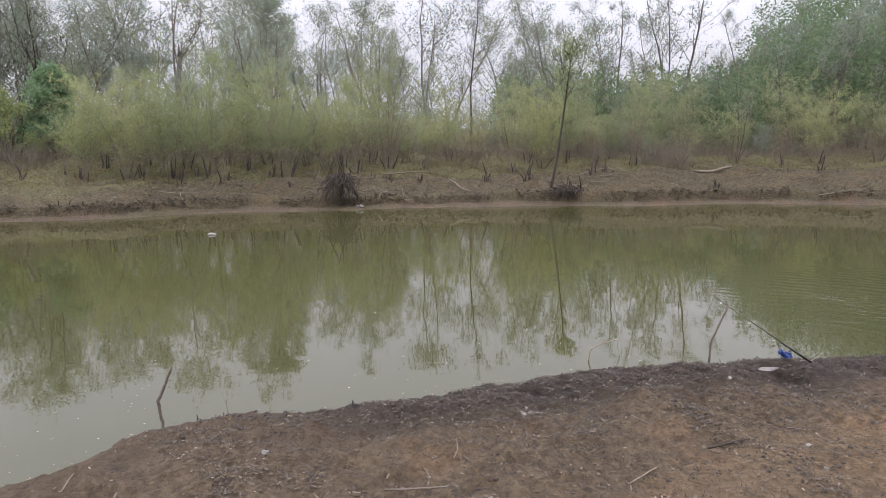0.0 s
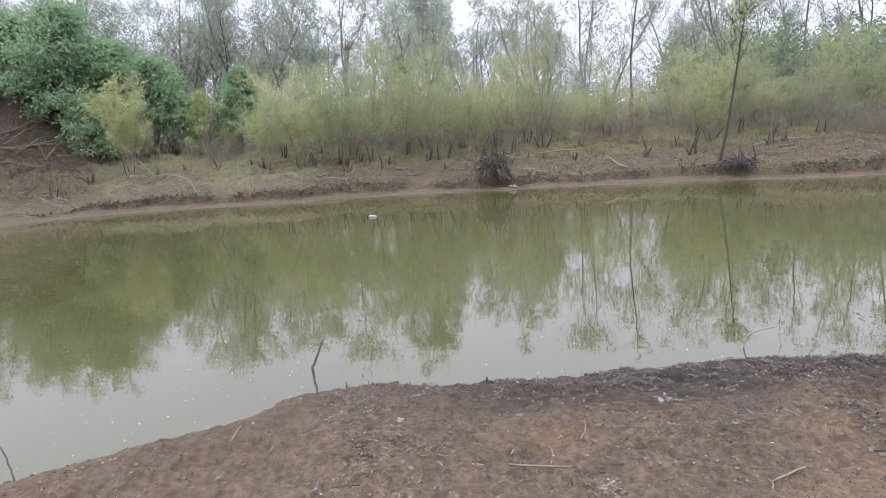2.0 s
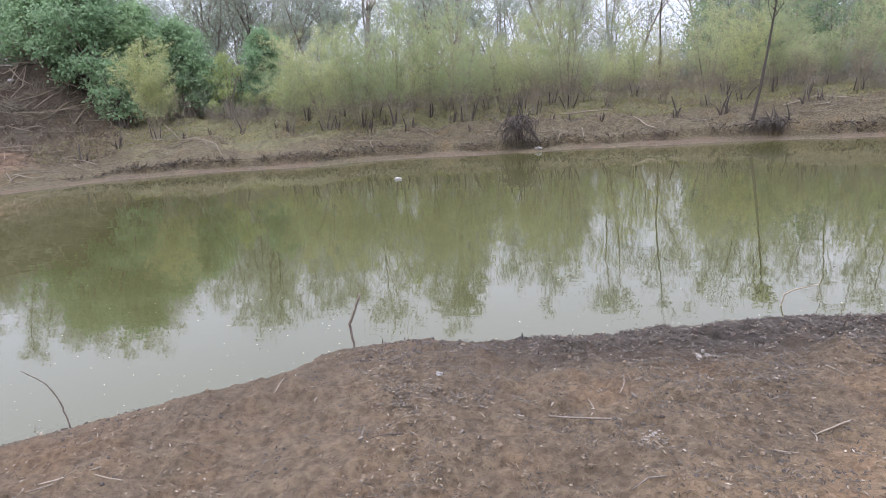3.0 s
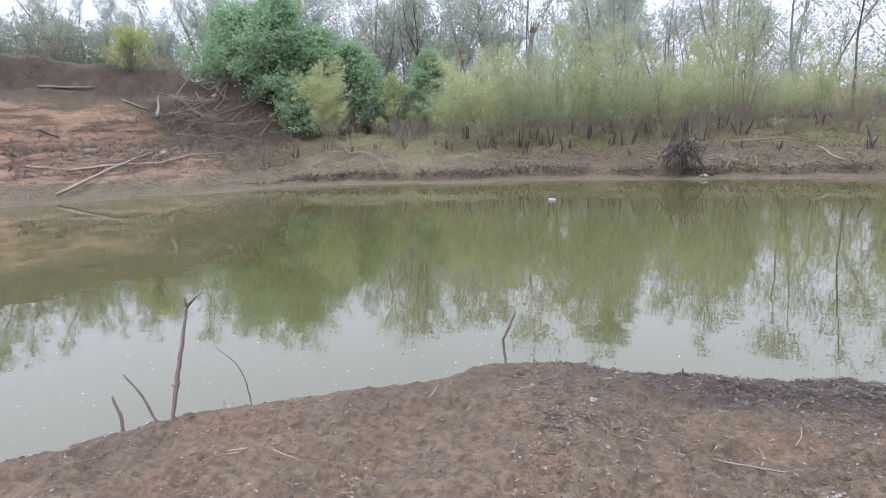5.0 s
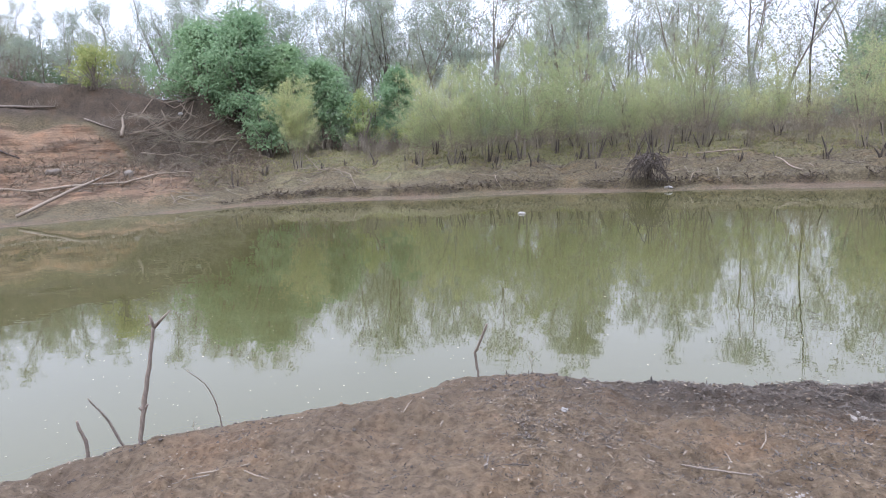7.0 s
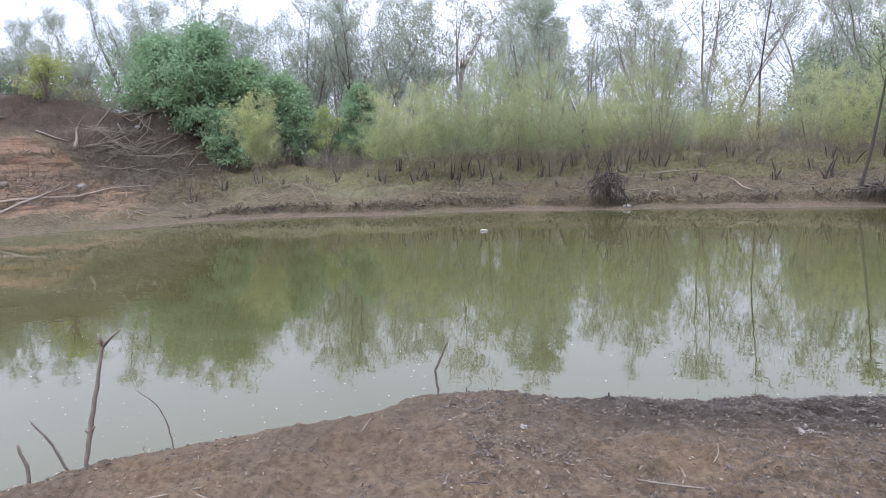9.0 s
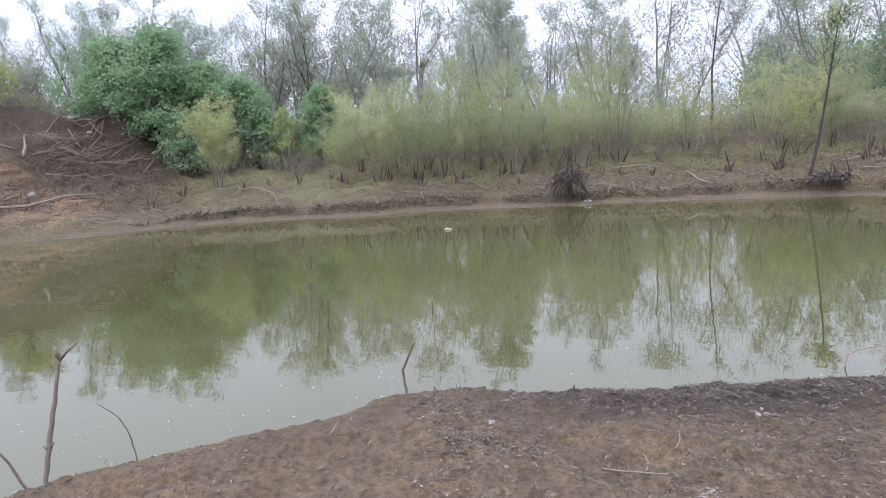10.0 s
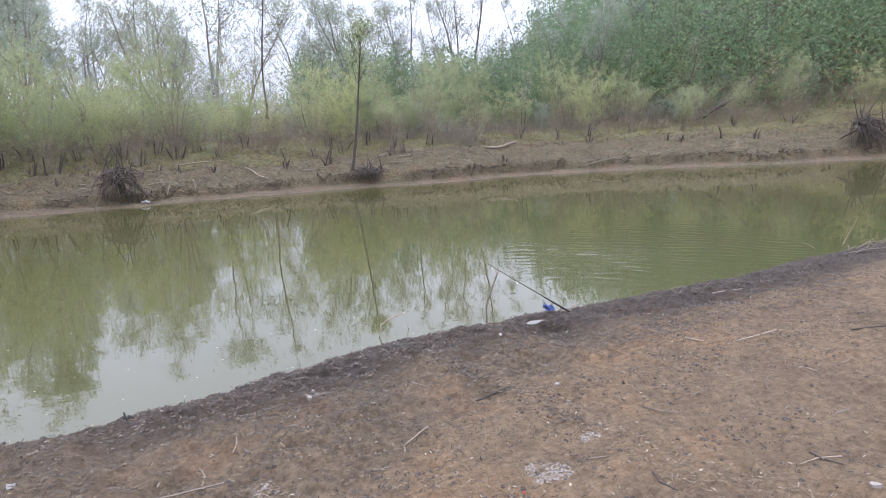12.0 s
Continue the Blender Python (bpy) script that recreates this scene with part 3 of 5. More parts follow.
def tall_tree(seed, h, leaves, wide=0.20, bark=BARK, stems=1, low=0.3, leaf=TALL_LEAF, size=1.0, clump=0.16, line=None):
    """A slim tree with rising limbs and thin, airy foliage; line: the trunk's own path, where it is known."""
    rng, nr = random.Random(seed), np.random.default_rng(seed)
    wood, thin, places, ways, twigs = Tubes(), Tubes(), [], [], []
    for s in range(stems):
        a = rng.uniform(0, 6.28)
        lean = rng.uniform(0.0, 0.10) + (0.16 if stems > 1 else 0)
        hh = h * rng.uniform(0.8, 1.0) if s else h
        pts = grow(rng, (0, 0, -0.2), (lean * math.cos(a), lean * math.sin(a), 1), hh, 14, 0.07, 0.03)
        if line and s == 0:
            pts = [along([Vector(q) for q in line], i / 14) for i in range(15)]
        r = 0.0066 * hh * rng.uniform(0.7, 1.15) + 0.012
        wood.add(pts, [r * (1 - 0.93 * i / 14) + 0.006 for i in range(15)], 6)
        for _ in range(int(rng.uniform(20, 26) / (1 + 0.45 * (stems - 1)))):
            q = low + (0.97 - low) * rng.random() ** 0.85
            b = rng.uniform(0, 6.28)
            ln = h * wide * (1.25 - 0.85 * q) * rng.uniform(0.6, 1.25)
            limb = grow(rng, along(pts, q), (math.cos(b), math.sin(b), rng.uniform(0.6, 1.3)), ln, 6, 0.13, 0.05)
            lr = max(0.008, r * (1 - q) * 0.55)
            wood.add(limb, [lr * (1 - 0.8 * i / 6) for i in range(7)], 4)
            for _ in range(4):
                b = rng.uniform(0, 6.28)
                tw = grow(rng, along(limb, rng.uniform(0.25, 1.0)), (0.8 * math.cos(b), 0.8 * math.sin(b), 0.8), ln * rng.uniform(0.25, 0.55), 3, 0.16, 0.03)
                thin.add(tw, [0.013, 0.010, 0.008, 0.005], 3)
                twigs.append(tw)
                for _ in range(1):
                    b = rng.uniform(0, 6.28)
                    t2 = grow(rng, along(tw, rng.uniform(0.3, 1.0)), (math.cos(b), math.sin(b), 0.5), ln * rng.uniform(0.12, 0.3), 2, 0.2)
                    thin.add(t2, [0.009, 0.007, 0.004], 3)
                    twigs.append(t2)
    parts = [("trunk", wood.mesh("trunk", bark)), ("branchwork", thin.mesh("branchwork", bark))]
    if leaves:
        for _ in range(leaves):
            tw = rng.choice(twigs)
            places.append(along(tw, rng.random()) + Vector((rng.gauss(0, clump), rng.gauss(0, clump), rng.gauss(0, clump))))
            ways.append(Vector((rng.gauss(0, 1), rng.gauss(0, 1), rng.gauss(0, 0.7))))
        parts.append(("crown", leaf_cloud("crown", nr, places, ways, 0.125 * size, 0.055 * size, leaf)))
    return parts


def dense_bush(seed, h, radius, leaves, leaf=GREEN_LEAF, clumps=120, size=1.0):
    """A full leafy bush of many overlapping clumps, foliage down to the ground."""
    rng, nr = random.Random(seed), np.random.default_rng(seed)
    wood, places, ways = Tubes(), [], []
    centres = []
    for _ in range(clumps):
        a, t = rng.uniform(0, 6.28), rng.random() ** 0.8
        rr = radius * (1 - 0.75 * max(0.0, t - 0.35) ** 1.3 / 0.57) * rng.uniform(0.25, 1.2) * (0.7 + 0.3 * math.sin(3 * a + seed))
        centres.append((Vector((rr * math.cos(a), rr * math.sin(a), 0.12 * h + 0.84 * h * t)), radius * rng.uniform(0.10, 0.30)))
    for c, _ in centres[::2]:
        pts = [Vector((0.1 * rng.gauss(0, 1), 0.1 * rng.gauss(0, 1), -0.1)), Vector((c.x * 0.3, c.y * 0.3, c.z * 0.45)), c]
        wood.add(pts, [0.05, 0.03, 0.008], 5)
    while len(places) < leaves:
        c, r = rng.choice(centres)
        v = Vector((rng.gauss(0, 1), rng.gauss(0, 1), rng.gauss(0, 1))).normalized()
        places.append(c + Vector((v.x, v.y, v.z * 0.8)) * r * (rng.random() ** 0.4 if rng.random() < 0.7 else rng.uniform(0.6, 1.9)))
        ways.append(v + Vector((0, 0, -0.35)))
    return [("trunk", wood.mesh("trunk", BARK)), ("crown", leaf_cloud("crown", nr, places, ways, 0.17 * size, 0.10 * size, leaf))]


def dry_brush(seed, h, radius, count):
    """A thicket of bare, grey-brown shoots."""
    rng = random.Random(seed)
    t = Tubes()
    for _ in range(count):
        a, r = rng.uniform(0, 6.28), radius * math.sqrt(rng.random())
        pts = grow(rng, (r * math.cos(a), r * math.sin(a), -0.1), (rng.gauss(0, 0.35), rng.gauss(0, 0.35), 1), h * rng.uniform(0.45, 1.0), 5, 0.14)
        w = rng.uniform(0.004, 0.009)
        t.add(pts, [w, w * 0.9, w * 0.75, w * 0.6, w * 0.45, w * 0.25], 3)
        for _ in range(2):
            b = rng.uniform(0, 6.28)
            tw = grow(rng, along(pts, rng.uniform(0.3, 0.9)), (math.cos(b), math.sin(b), 0.8), h * rng.uniform(0.15, 0.4), 3, 0.15)
            t.add(tw, [w * 0.6, w * 0.5, w * 0.4, w * 0.2], 3)
    return [("branchwork", t.mesh("branchwork", DRY_TWIG))]


def cut_stub(seed, h):
    """A dark coppiced foot with a few short broken shoots."""
    rng = random.Random(seed)
    t, s = Tubes(), Tubes()
    for _ in range(rng.randint(2, 4)):
        a = rng.uniform(0, 6.28)
        pts = grow(rng, (0.09 * math.cos(a), 0.09 * math.sin(a), -0.15), (0.09 * math.cos(a), 0.09 * math.sin(a), 1), h * rng.uniform(0.35, 1.0), 4, 0.12)
        r = rng.uniform(0.022, 0.045)
        t.add(pts, [r * 1.3, r, r * 0.85, r * 0.7, r * 0.5], 6)
    for _ in range(6):
        a = rng.uniform(0, 6.28)
        pts = grow(rng, (0.08 * math.cos(a), 0.08 * math.sin(a), 0.0), (0.3 * math.cos(a), 0.3 * math.sin(a), 1), h * rng.uniform(0.8, 1.9), 4, 0.12)
        s.add(pts, [0.007, 0.006, 0.005, 0.004, 0.002], 3)
    return [("stump", t.mesh("stump", DARK_BARK)), ("branchwork", s.mesh("branchwork", DRY_TWIG))]


def set_down(ob, x, y, turn=0.0, size=1.0, tall=1.0, tilt=0.0, dip=0.0):
    m = Matrix.Translation((x, y, height(x, y) - dip)) @ Euler((tilt, 0, turn)).to_matrix().to_4x4() @ Matrix.Diagonal((size, size, size * tall, 1))
    return m


def stand(kinds, where, rng):
    """Places copies of the first-built plants; the first place of each kind takes the original."""
    used = set()
    for k, x, y, size, tall in where:
        m = set_down(kinds[k], x, y, rng.uniform(0, 6.28), size, tall, rng.gauss(0, 0.03))
        if k not in used:
            used.add(k)
            kinds[k].matrix_basis = m
        else:
            copy_thing(kinds[k], m)


def polar(azimuth, dist):
    """A place by its bearing to the left of straight ahead and its distance."""
    return -dist * math.sin(radians(azimuth)), dist * math.cos(radians(azimuth))


def shore_dist(azimuth):
    """Distance from the first standpoint to the far waterline on a bearing."""
    lo, hi = 8.0, 60.0
    x, y = polar(azimuth, 1.0)
    r = np.linspace(lo, hi, 600)
    w = in_water(r * x, r * y)
    return float(r[w].max()) if w.any() else 20.0


rng = random.Random(5)
SHRUB = "pale yellow-green willow shrub with thin upright stems on the bank"
shrubs = [plant("willow_shrub", SHRUB, "shrub", "willow shrubs along the far bank", willow_shrub(20 + i, h, s, n))
          for i, (h, s, n) in enumerate([(4.7, 0.46, 8200), (4.4, 0.52, 7600), (4.9, 0.42, 7800), (4.2, 0.56, 6600)])]
browner = [plant("willow_shrub", "grey-brown willow shrub, nearly bare, with few young leaves", "shrub", "willow shrubs along the far bank", willow_shrub(40 + i, h, s, n, WILLOW_LEAF, 0.35))
           for i, (h, s, n) in enumerate([(4.6, 0.40, 3000), (5.0, 0.33, 3600)])]
thicket = [plant("willow_shrub", "dull green willow shrub in the thicket behind", "shrub", "willow shrubs in the thicket", willow_shrub(50 + i, h, s, n, lf, 0.05, 0.42, 1.5))
           for i, (h, s, n, lf) in enumerate([(4.4, 0.58, 4600, WILLOW_LEAF), (4.0, 0.62, 4300, TALL_LEAF), (4.6, 0.52, 4300, WILLOW_LEAF)])]
kinds = shrubs + browner + thicket
where = []
# front row on the lip of the bank: bearing, metres behind the waterline, size, kind
for az, back, size, k in [(30.0, 3.4, 0.8, 3), (26.8, 3.2, 0.95, 0), (24.0, 3.6, 1.0, 1), (20.4, 2.7, 1.12, 1), (17.5, 4.6, 1.0, 2), (14.2, 2.5, 1.0, 2), (10.6, 4.2, 0.9, 0), (8.0, 3.3, 0.85, 4),
                          (5.0, 4.4, 0.95, 5), (1.5, 3.6, 0.8, 4), (-3.0, 4.8, 0.85, 4), (-6.4, 3.6, 0.95, 5), (-9.0, 4.6, 1.0, 0), (-13.6, 3.4, 0.9, 4), (-17.0, 4.2, 1.0, 5), (-21.0, 4.4, 0.95, 5),
                          (-25.0, 3.8, 1.0, 4), (-28.5, 4.8, 1.05, 5), (-31.0, 4.6, 0.95, 0), (-35.0, 5.0, 0.95, 4), (-39.0, 5.4, 0.9, 3), (-43.0, 6.0, 0.9, 4), (-47.0, 6.0, 0.9, 5), (-52.0, 4.0, 1.0, 4),
                          (28.5, 5.6, 0.85, 2), (25.4, 6.4, 0.95, 3), (22.2, 5.2, 1.0, 0), (19.0, 6.6, 1.05, 3), (15.8, 6.0, 1.0, 0), (12.4, 6.2, 1.0, 3), (9.2, 5.6, 0.95, 1), (6.6, 6.6, 0.95, 2), (3.4, 6.4, 0.9, 3), (-0.6, 6.6, 0.85, 1), (-7.8, 6.4, 0.95, 1), (-11.2, 6.0, 1.0, 2), (-15.2, 6.4, 0.95, 3), (-19.0, 6.8, 0.95, 1)]:
    where.append((k, *polar(az, shore_dist(az) + back + 0.9), size * (0.93 if az > -8 else 0.86), rng.uniform(0.95, 1.1)))
# second and third rows, closing the thicket
for az in np.arange(-58, 40, 2.5):
    for back, s in ((11.0, 0.9), (14.5, 1.0)):
        a = az + rng.uniform(-0.9, 0.9)
        if -5.0 < a < -0.2 and back > 9:
            continue
        k = rng.choice([6, 7, 8, 6]) if a > -12 or rng.random() < 0.6 else rng.choice([4, 5])
        where.append((k, *polar(a, shore_dist(a) + back + rng.uniform(-1.2, 1.2)), s * rng.uniform(0.8, 1.05) * (1.0 if a > -8 else 0.82), rng.uniform(0.9, 1.05)))
# low undergrowth filling the ground between them
for az in np.arange(-56, 40, 1.7):
    a = az + rng.uniform(-0.8, 0.8)
    where.append((rng.choice([6, 7, 8]), *polar(a, shore_dist(a) + rng.uniform(10.5, 18)), rng.uniform(0.42, 0.62), rng.uniform(0.85, 1.1)))
stand(kinds, where, rng)



def hides(x, y):
    """Whether a place lies before one of the trees that stand out."""
    a, d = math.degrees(math.atan2(-x, y)), math.hypot(x, y)
    return (abs(a - 22.4) < 1.3 and d < 40) or (abs(a - 31.8) < 2.2 and d < 40)


def evened(places, tall_of, rng):
    """Sizes trees so that their tops make one even skyline."""
    out = []
    for k, x, y, size, tall in places:
        if hides(x, y):
            continue
        d = math.hypot(x, y)
        bear = math.degrees(math.atan2(-x, y))
        top = 2 + ((0.214 if bear > -5 else 0.248) - 0.027 * math.sin(radians(bear))) * d
        h = max(3.4, top - height(x, y)) * rng.uniform(0.7, 1.06)
        out.append((k, x, y, h / (tall_of[k] * tall), tall))
    return out


TALL = "slim tall willow with airy grey-green spring foliage"
talls = [plant("tall_tree", TALL, "tree", "tall trees behind the far bank", tall_tree(60 + i, h, n, w, BARK, st, lo, TALL_LEAF, 0.72, 0.12))
         for i, (h, n, w, st, lo) in enumerate([(8.2, 4600, 0.32, 1, 0.3), (8.8, 4200, 0.30, 2, 0.34), (7.4, 4600, 0.36, 1, 0.28), (9.2, 2800, 0.26, 1, 0.36), (7.8, 4600, 0.32, 3, 0.3)])]
talls += [plant("tall_tree", "slim dark-trunked tree, nearly bare, behind the bank", "tree", "tall trees behind the far bank", tall_tree(80 + i, h, n, 0.26, stuff_mat("brown_bark", (0.05, 0.041, 0.034), (0.12, 0.098, 0.08), 5, 0.9, 0.6, 40, (1, 1, 0.25)), st, 0.35))
          for i, (h, n, st) in enumerate([(9.6, 900, 1), (9.0, 1500, 2)])]
where = []
for az in np.arange(-57, 70, 0.8):
    a = az + rng.uniform(-0.7, 0.7)
    if -5.2 < a < -0.6:
        continue
    d = shore_dist(a) + rng.uniform(12, 28)
    if a > 47:
        d = max(d, 40 + rng.uniform(0, 12))
    k = rng.choice([0, 1, 2, 3, 4, 5, 2, 0, 4, 6])
    if a < -4 and rng.random() < (0.45 if a < -27 else 0.55):
        k = rng.choice([3, 5, 6])
    where.append((k, *polar(a, d), rng.uniform(0.82, 1.1) * (1.25 if a < -5 else 1.08 if a > 8 else 1.0), rng.uniform(0.9, 1.1)))
for az in np.arange(-40, 46, 2.7):
    a = az + rng.uniform(-1.4, 1.4)
    where.append((rng.choice([5, 6]), *polar(a, shore_dist(a) + rng.uniform(9, 20)), rng.uniform(0.75, 1.0), rng.uniform(0.95, 1.1)))
for _ in range(12):
    a = rng.uniform(49, 68)
    where.append((rng.choice([0, 1, 2, 4]), *polar(a, rng.uniform(42, 56)), rng.uniform(0.7, 0.9), 1.0))
for _ in range(22):
    a = rng.uniform(-60, -31)
    where.append((rng.choice([0, 2, 4]), *polar(a, rng.uniform(42, 60)), rng.uniform(0.7, 0.95), 1.0))
for _ in range(20):
    where.append((rng.choice([0, 1, 2, 4]), *polar(rng.uniform(42, 51), rng.uniform(37, 48)), rng.uniform(1.0, 1.2), 1.0))
for _ in range(12):
    where.append((rng.choice([0, 1, 2, 4]), *polar(rng.uniform(57, 68), rng.uniform(42, 54)), rng.uniform(0.9, 1.1), 1.0))
stand(talls, evened(where, [8.2, 8.8, 7.4, 9.2, 7.8, 9.6, 9.0], rng), rng)
distant = [plant("tall_tree", "hazy grey-green tree in the far treeline", "tree", "far treeline", tall_tree(90 + i, h, n, w, BARK, st, 0.12, TALL_LEAF, 0.95, 0.20))
           for i, (h, n, w, st) in enumerate([(8.0, 3600, 0.36, 1), (7.2, 3600, 0.40, 2), (8.6, 3200, 0.34, 1)])]
where = []
for az in [*np.arange(-12, 46, 2.0), *np.arange(46, 74, 1.15)]:
    a = az + rng.uniform(-0.7, 0.7)
    if -5.0 < a < -0.8:
        continue
    lo = 44 if a < 40 else 42
    where.append((rng.choice([0, 1, 2]), *polar(a, rng.uniform(lo, lo + 14)), rng.uniform(1.05, 1.3), 1.0))
for az in np.arange(28, 50, 1.5):
    where.append((rng.choice([0, 1, 2]), *polar(az + rng.uniform(-0.6, 0.6), rng.uniform(40, 50)), rng.uniform(0.95, 1.2), rng.uniform(0.95, 1.1)))
stand(distant, evened(where, [8.0, 7.2, 8.6], rng), rng)


def single(name, label, category, parts, x, y, turn=0.0, size=1.0, tall=1.0, tilt=0.0):
    ob = plant(name, label, category, "", parts)
    ob.matrix_basis = set_down(ob, x, y, turn, size, tall, tilt)
    return ob


# trees that stand out
single("bare_tree", "tall bare dark tree with forked top behind the thicket", "tree", tall_tree(101, 9.0, 240, 0.24, DARK_BARK, 1, 0.5, TALL_LEAF, 1.0, 0.16, [(0, 0, -0.2), (0.02, 0, 1.6), (-0.05, 0, 3.2), (0.1, 0, 4.9), (0.3, 0, 6.6), (0.35, 0, 8.2)]), 1.45, 32.0, 0.0)
single("bare_tree", "dark crooked tree with wide bare limbs and pale buds", "tree", tall_tree(113, 9.8, 2600, 0.36, DARK_BARK, 1, 0.3, TALL_LEAF, 0.7, 0.3), -20.8, 33.4, 2.0)
single("leaning_tree", "thin dark tree leaning out over the bank edge", "tree", tall_tree(105, 5.4, 2200, 0.26, DARK_BARK, 1, 0.5, WILLOW_LEAF, 0.55, 0.12, [(0, 0, -0.2), (0.2, 0, 0.9), (0.35, 0, 2.0), (0.5, 0, 3.3), (0.62, 0, 4.4), (0.7, 0, 5.2)]), 3.95, 22.8, 0.0, 1.0, 1.0, 0.0)
single("tall_tree", "broad willow with two trunks and grey-green crown", "tree", tall_tree(107, 9.5, 9000, 0.3, BARK, 2, 0.35), -7.75, 27.7, 0.3)
splinter = Tubes()
srng = random.Random(9)
splinter.add([(0, 0, -0.2), (0.1, 0, 2.2), (0.05, 0.1, 4.4), (0.25, 0.1, 6.0), (0.35, 0.1, 6.6)], [0.22, 0.18, 0.15, 0.14, 0.12], 9)
for k in range(7):
    a = k * 0.9
    splinter.add([(0.33 + 0.12 * math.cos(a), 0.1 + 0.12 * math.sin(a), 6.3), (0.36 + 0.16 * math.cos(a), 0.1 + 0.16 * math.sin(a), 6.8 + srng.uniform(0, 0.5))], [0.08, 0.015], 5)
splinter.add([(0.3, 0.1, 6.2), (0.7, 0.1, 6.75), (0.78, 0.1, 7.0)], [0.1, 0.07, 0.05], 6)
single("snapped_tree", "broken dead trunk with a splintered top", "tree", [("trunk", splinter.mesh("trunk", BARK))], -15.4, 36.7, 0.0, 1.0, 0.83)

# leafy green bushes where the slope meets the terrace
GREEN = "dense bright green leafy bush at the foot of the slope"
for seed, az, d, h, r, n in [(121, 44.6, 33.2, 5.5, 3.0, 21000), (122, 41.4, 32.4, 4.9, 2.0, 13000), (123, 48.2, 33.8, 3.6, 2.2, 10000), (124, 38.3, 32.8, 4.5, 1.9, 12000), (125, 31.6, 33.5, 3.9, 1.7, 11000), (126, 36.3, 34.0, 2.9, 1.5, 5000), (127, 43.6, 30.6, 2.6, 1.3, 4000), (128, 46.6, 34.8, 2.5, 1.9, 6000), (129, 49.6, 35.6, 2.3, 1.7, 5000)]:
    x, y = polar(az, d)
    single("green_bush", GREEN, "bush", dense_bush(seed, h, r, n), x, y, seed * 0.7)
single("young_willow", "round young willow with pale green leaves on one stem", "tree", willow_shrub(131, 4.3, 0.18, 13000, WILLOW_LEAF, 0.27, 1.0, 1.0), -17.25, 19.85, 0.4, 0.92)
single("yellow_bush", "yellow-green sparse bush before the green bushes", "bush", dense_bush(133, 3.1, 1.1, 2600, YELLOW_LEAF, 34, 0.7), *polar(35.0, 31.0), 0.4)
single("yellow_bush", "low yellow-green bush at the edge of the turf", "bush", dense_bush(135, 1.7, 1.0, 1800, YELLOW_LEAF, 30, 0.7), *polar(29.9, 30.0), 1.4)
single("slope_bush", "light green bush hanging over the clay scarp", "bush", dense_bush(137, 1.9, 1.45, 3600, YELLOW_LEAF, 40, 0.7), *polar(56.4, 34.4), 2.4)

# ---- undergrowth and far woods ----
rng = random.Random(21)
brushes = [plant("dry_brush", "grey-brown leafless brush thicket between the trees", "brush", "brush thickets on the far bank", dry_brush(140 + i, h, r, n)) for i, (h, r, n) in enumerate([(2.0, 1.5, 60), (1.5, 1.3, 55), (2.6, 1.4, 60)])]
where = []
for az in np.arange(-58, 44, 3.4):
    for back in (9.6, 11.4, 13.2):
        a = az + rng.uniform(-1.2, 1.2)
        where.append((rng.choice([0, 1, 2]), *polar(a, shore_dist(a) + back + rng.uniform(-1, 1)), rng.uniform(0.8, 1.25), rng.uniform(0.8, 1.1)))
for az in np.arange(-58, 38, 1.9):
    where.append((rng.choice([0, 1, 2]), *polar(az + rng.uniform(-0.8, 0.8), shore_dist(az) + rng.uniform(6.8, 9.0)), rng.uniform(0.6, 0.9), rng.uniform(0.5, 0.8)))
for az in np.arange(48, 64, 1.7):
    where.append((rng.choice([1, 1, 0]), *polar(az, shore_dist(az) + 11.6 + 0.2 * (az - 56) + rng.uniform(0.2, 2.0)), rng.uniform(0.6, 0.85), rng.uniform(0.6, 0.9)))
for az in np.arange(42, 56, 0.9):
    where.append((rng.choice([0, 1, 2]), *polar(az, shore_dist(az) + 12.6 + rng.uniform(0.0, 2.5)), rng.uniform(0.75, 1.0), rng.uniform(0.7, 0.95)))
for az, back in ((51.5, 7.0), (50.5, 8.2), (52.8, 8.4), (53.0, 9.6), (51.8, 9.8), (49.5, 9.0), (54.0, 10.3)):
    where.append((rng.choice([1, 0]), *polar(az, shore_dist(az) + back), 0.85, 0.4))
for _ in range(26):
    az = rng.uniform(46, 55)
    where.append((rng.choice([1, 1, 0]), *polar(az, shore_dist(az) + rng.uniform(8.2, 11.2) - 0.25 * max(0.0, 51 - az)), rng.uniform(0.6, 0.9), rng.uniform(0.25, 0.42)))
stand(brushes, where, rng)

single("dry_brush", "dense rounded dome of reddish-brown leafless twigs", "brush", dry_brush(148, 1.5, 1.0, 260), 9.1, 25.6, 0.5)
t = Tubes()
t.add([(23.2, 27.7, height(23.2, 27.7) - 0.1), (23.9, 27.1, height(23.9, 27.1) + 0.55), (24.6, 26.4, 2.9), (25.3, 25.8, 3.9)], [0.11, 0.10, 0.08, 0.05], 8)
tagged(new("dead_tree", t.mesh("dead_tree", DARK_BARK)), "dead dark trunk leaning up from the bank top", "tree")


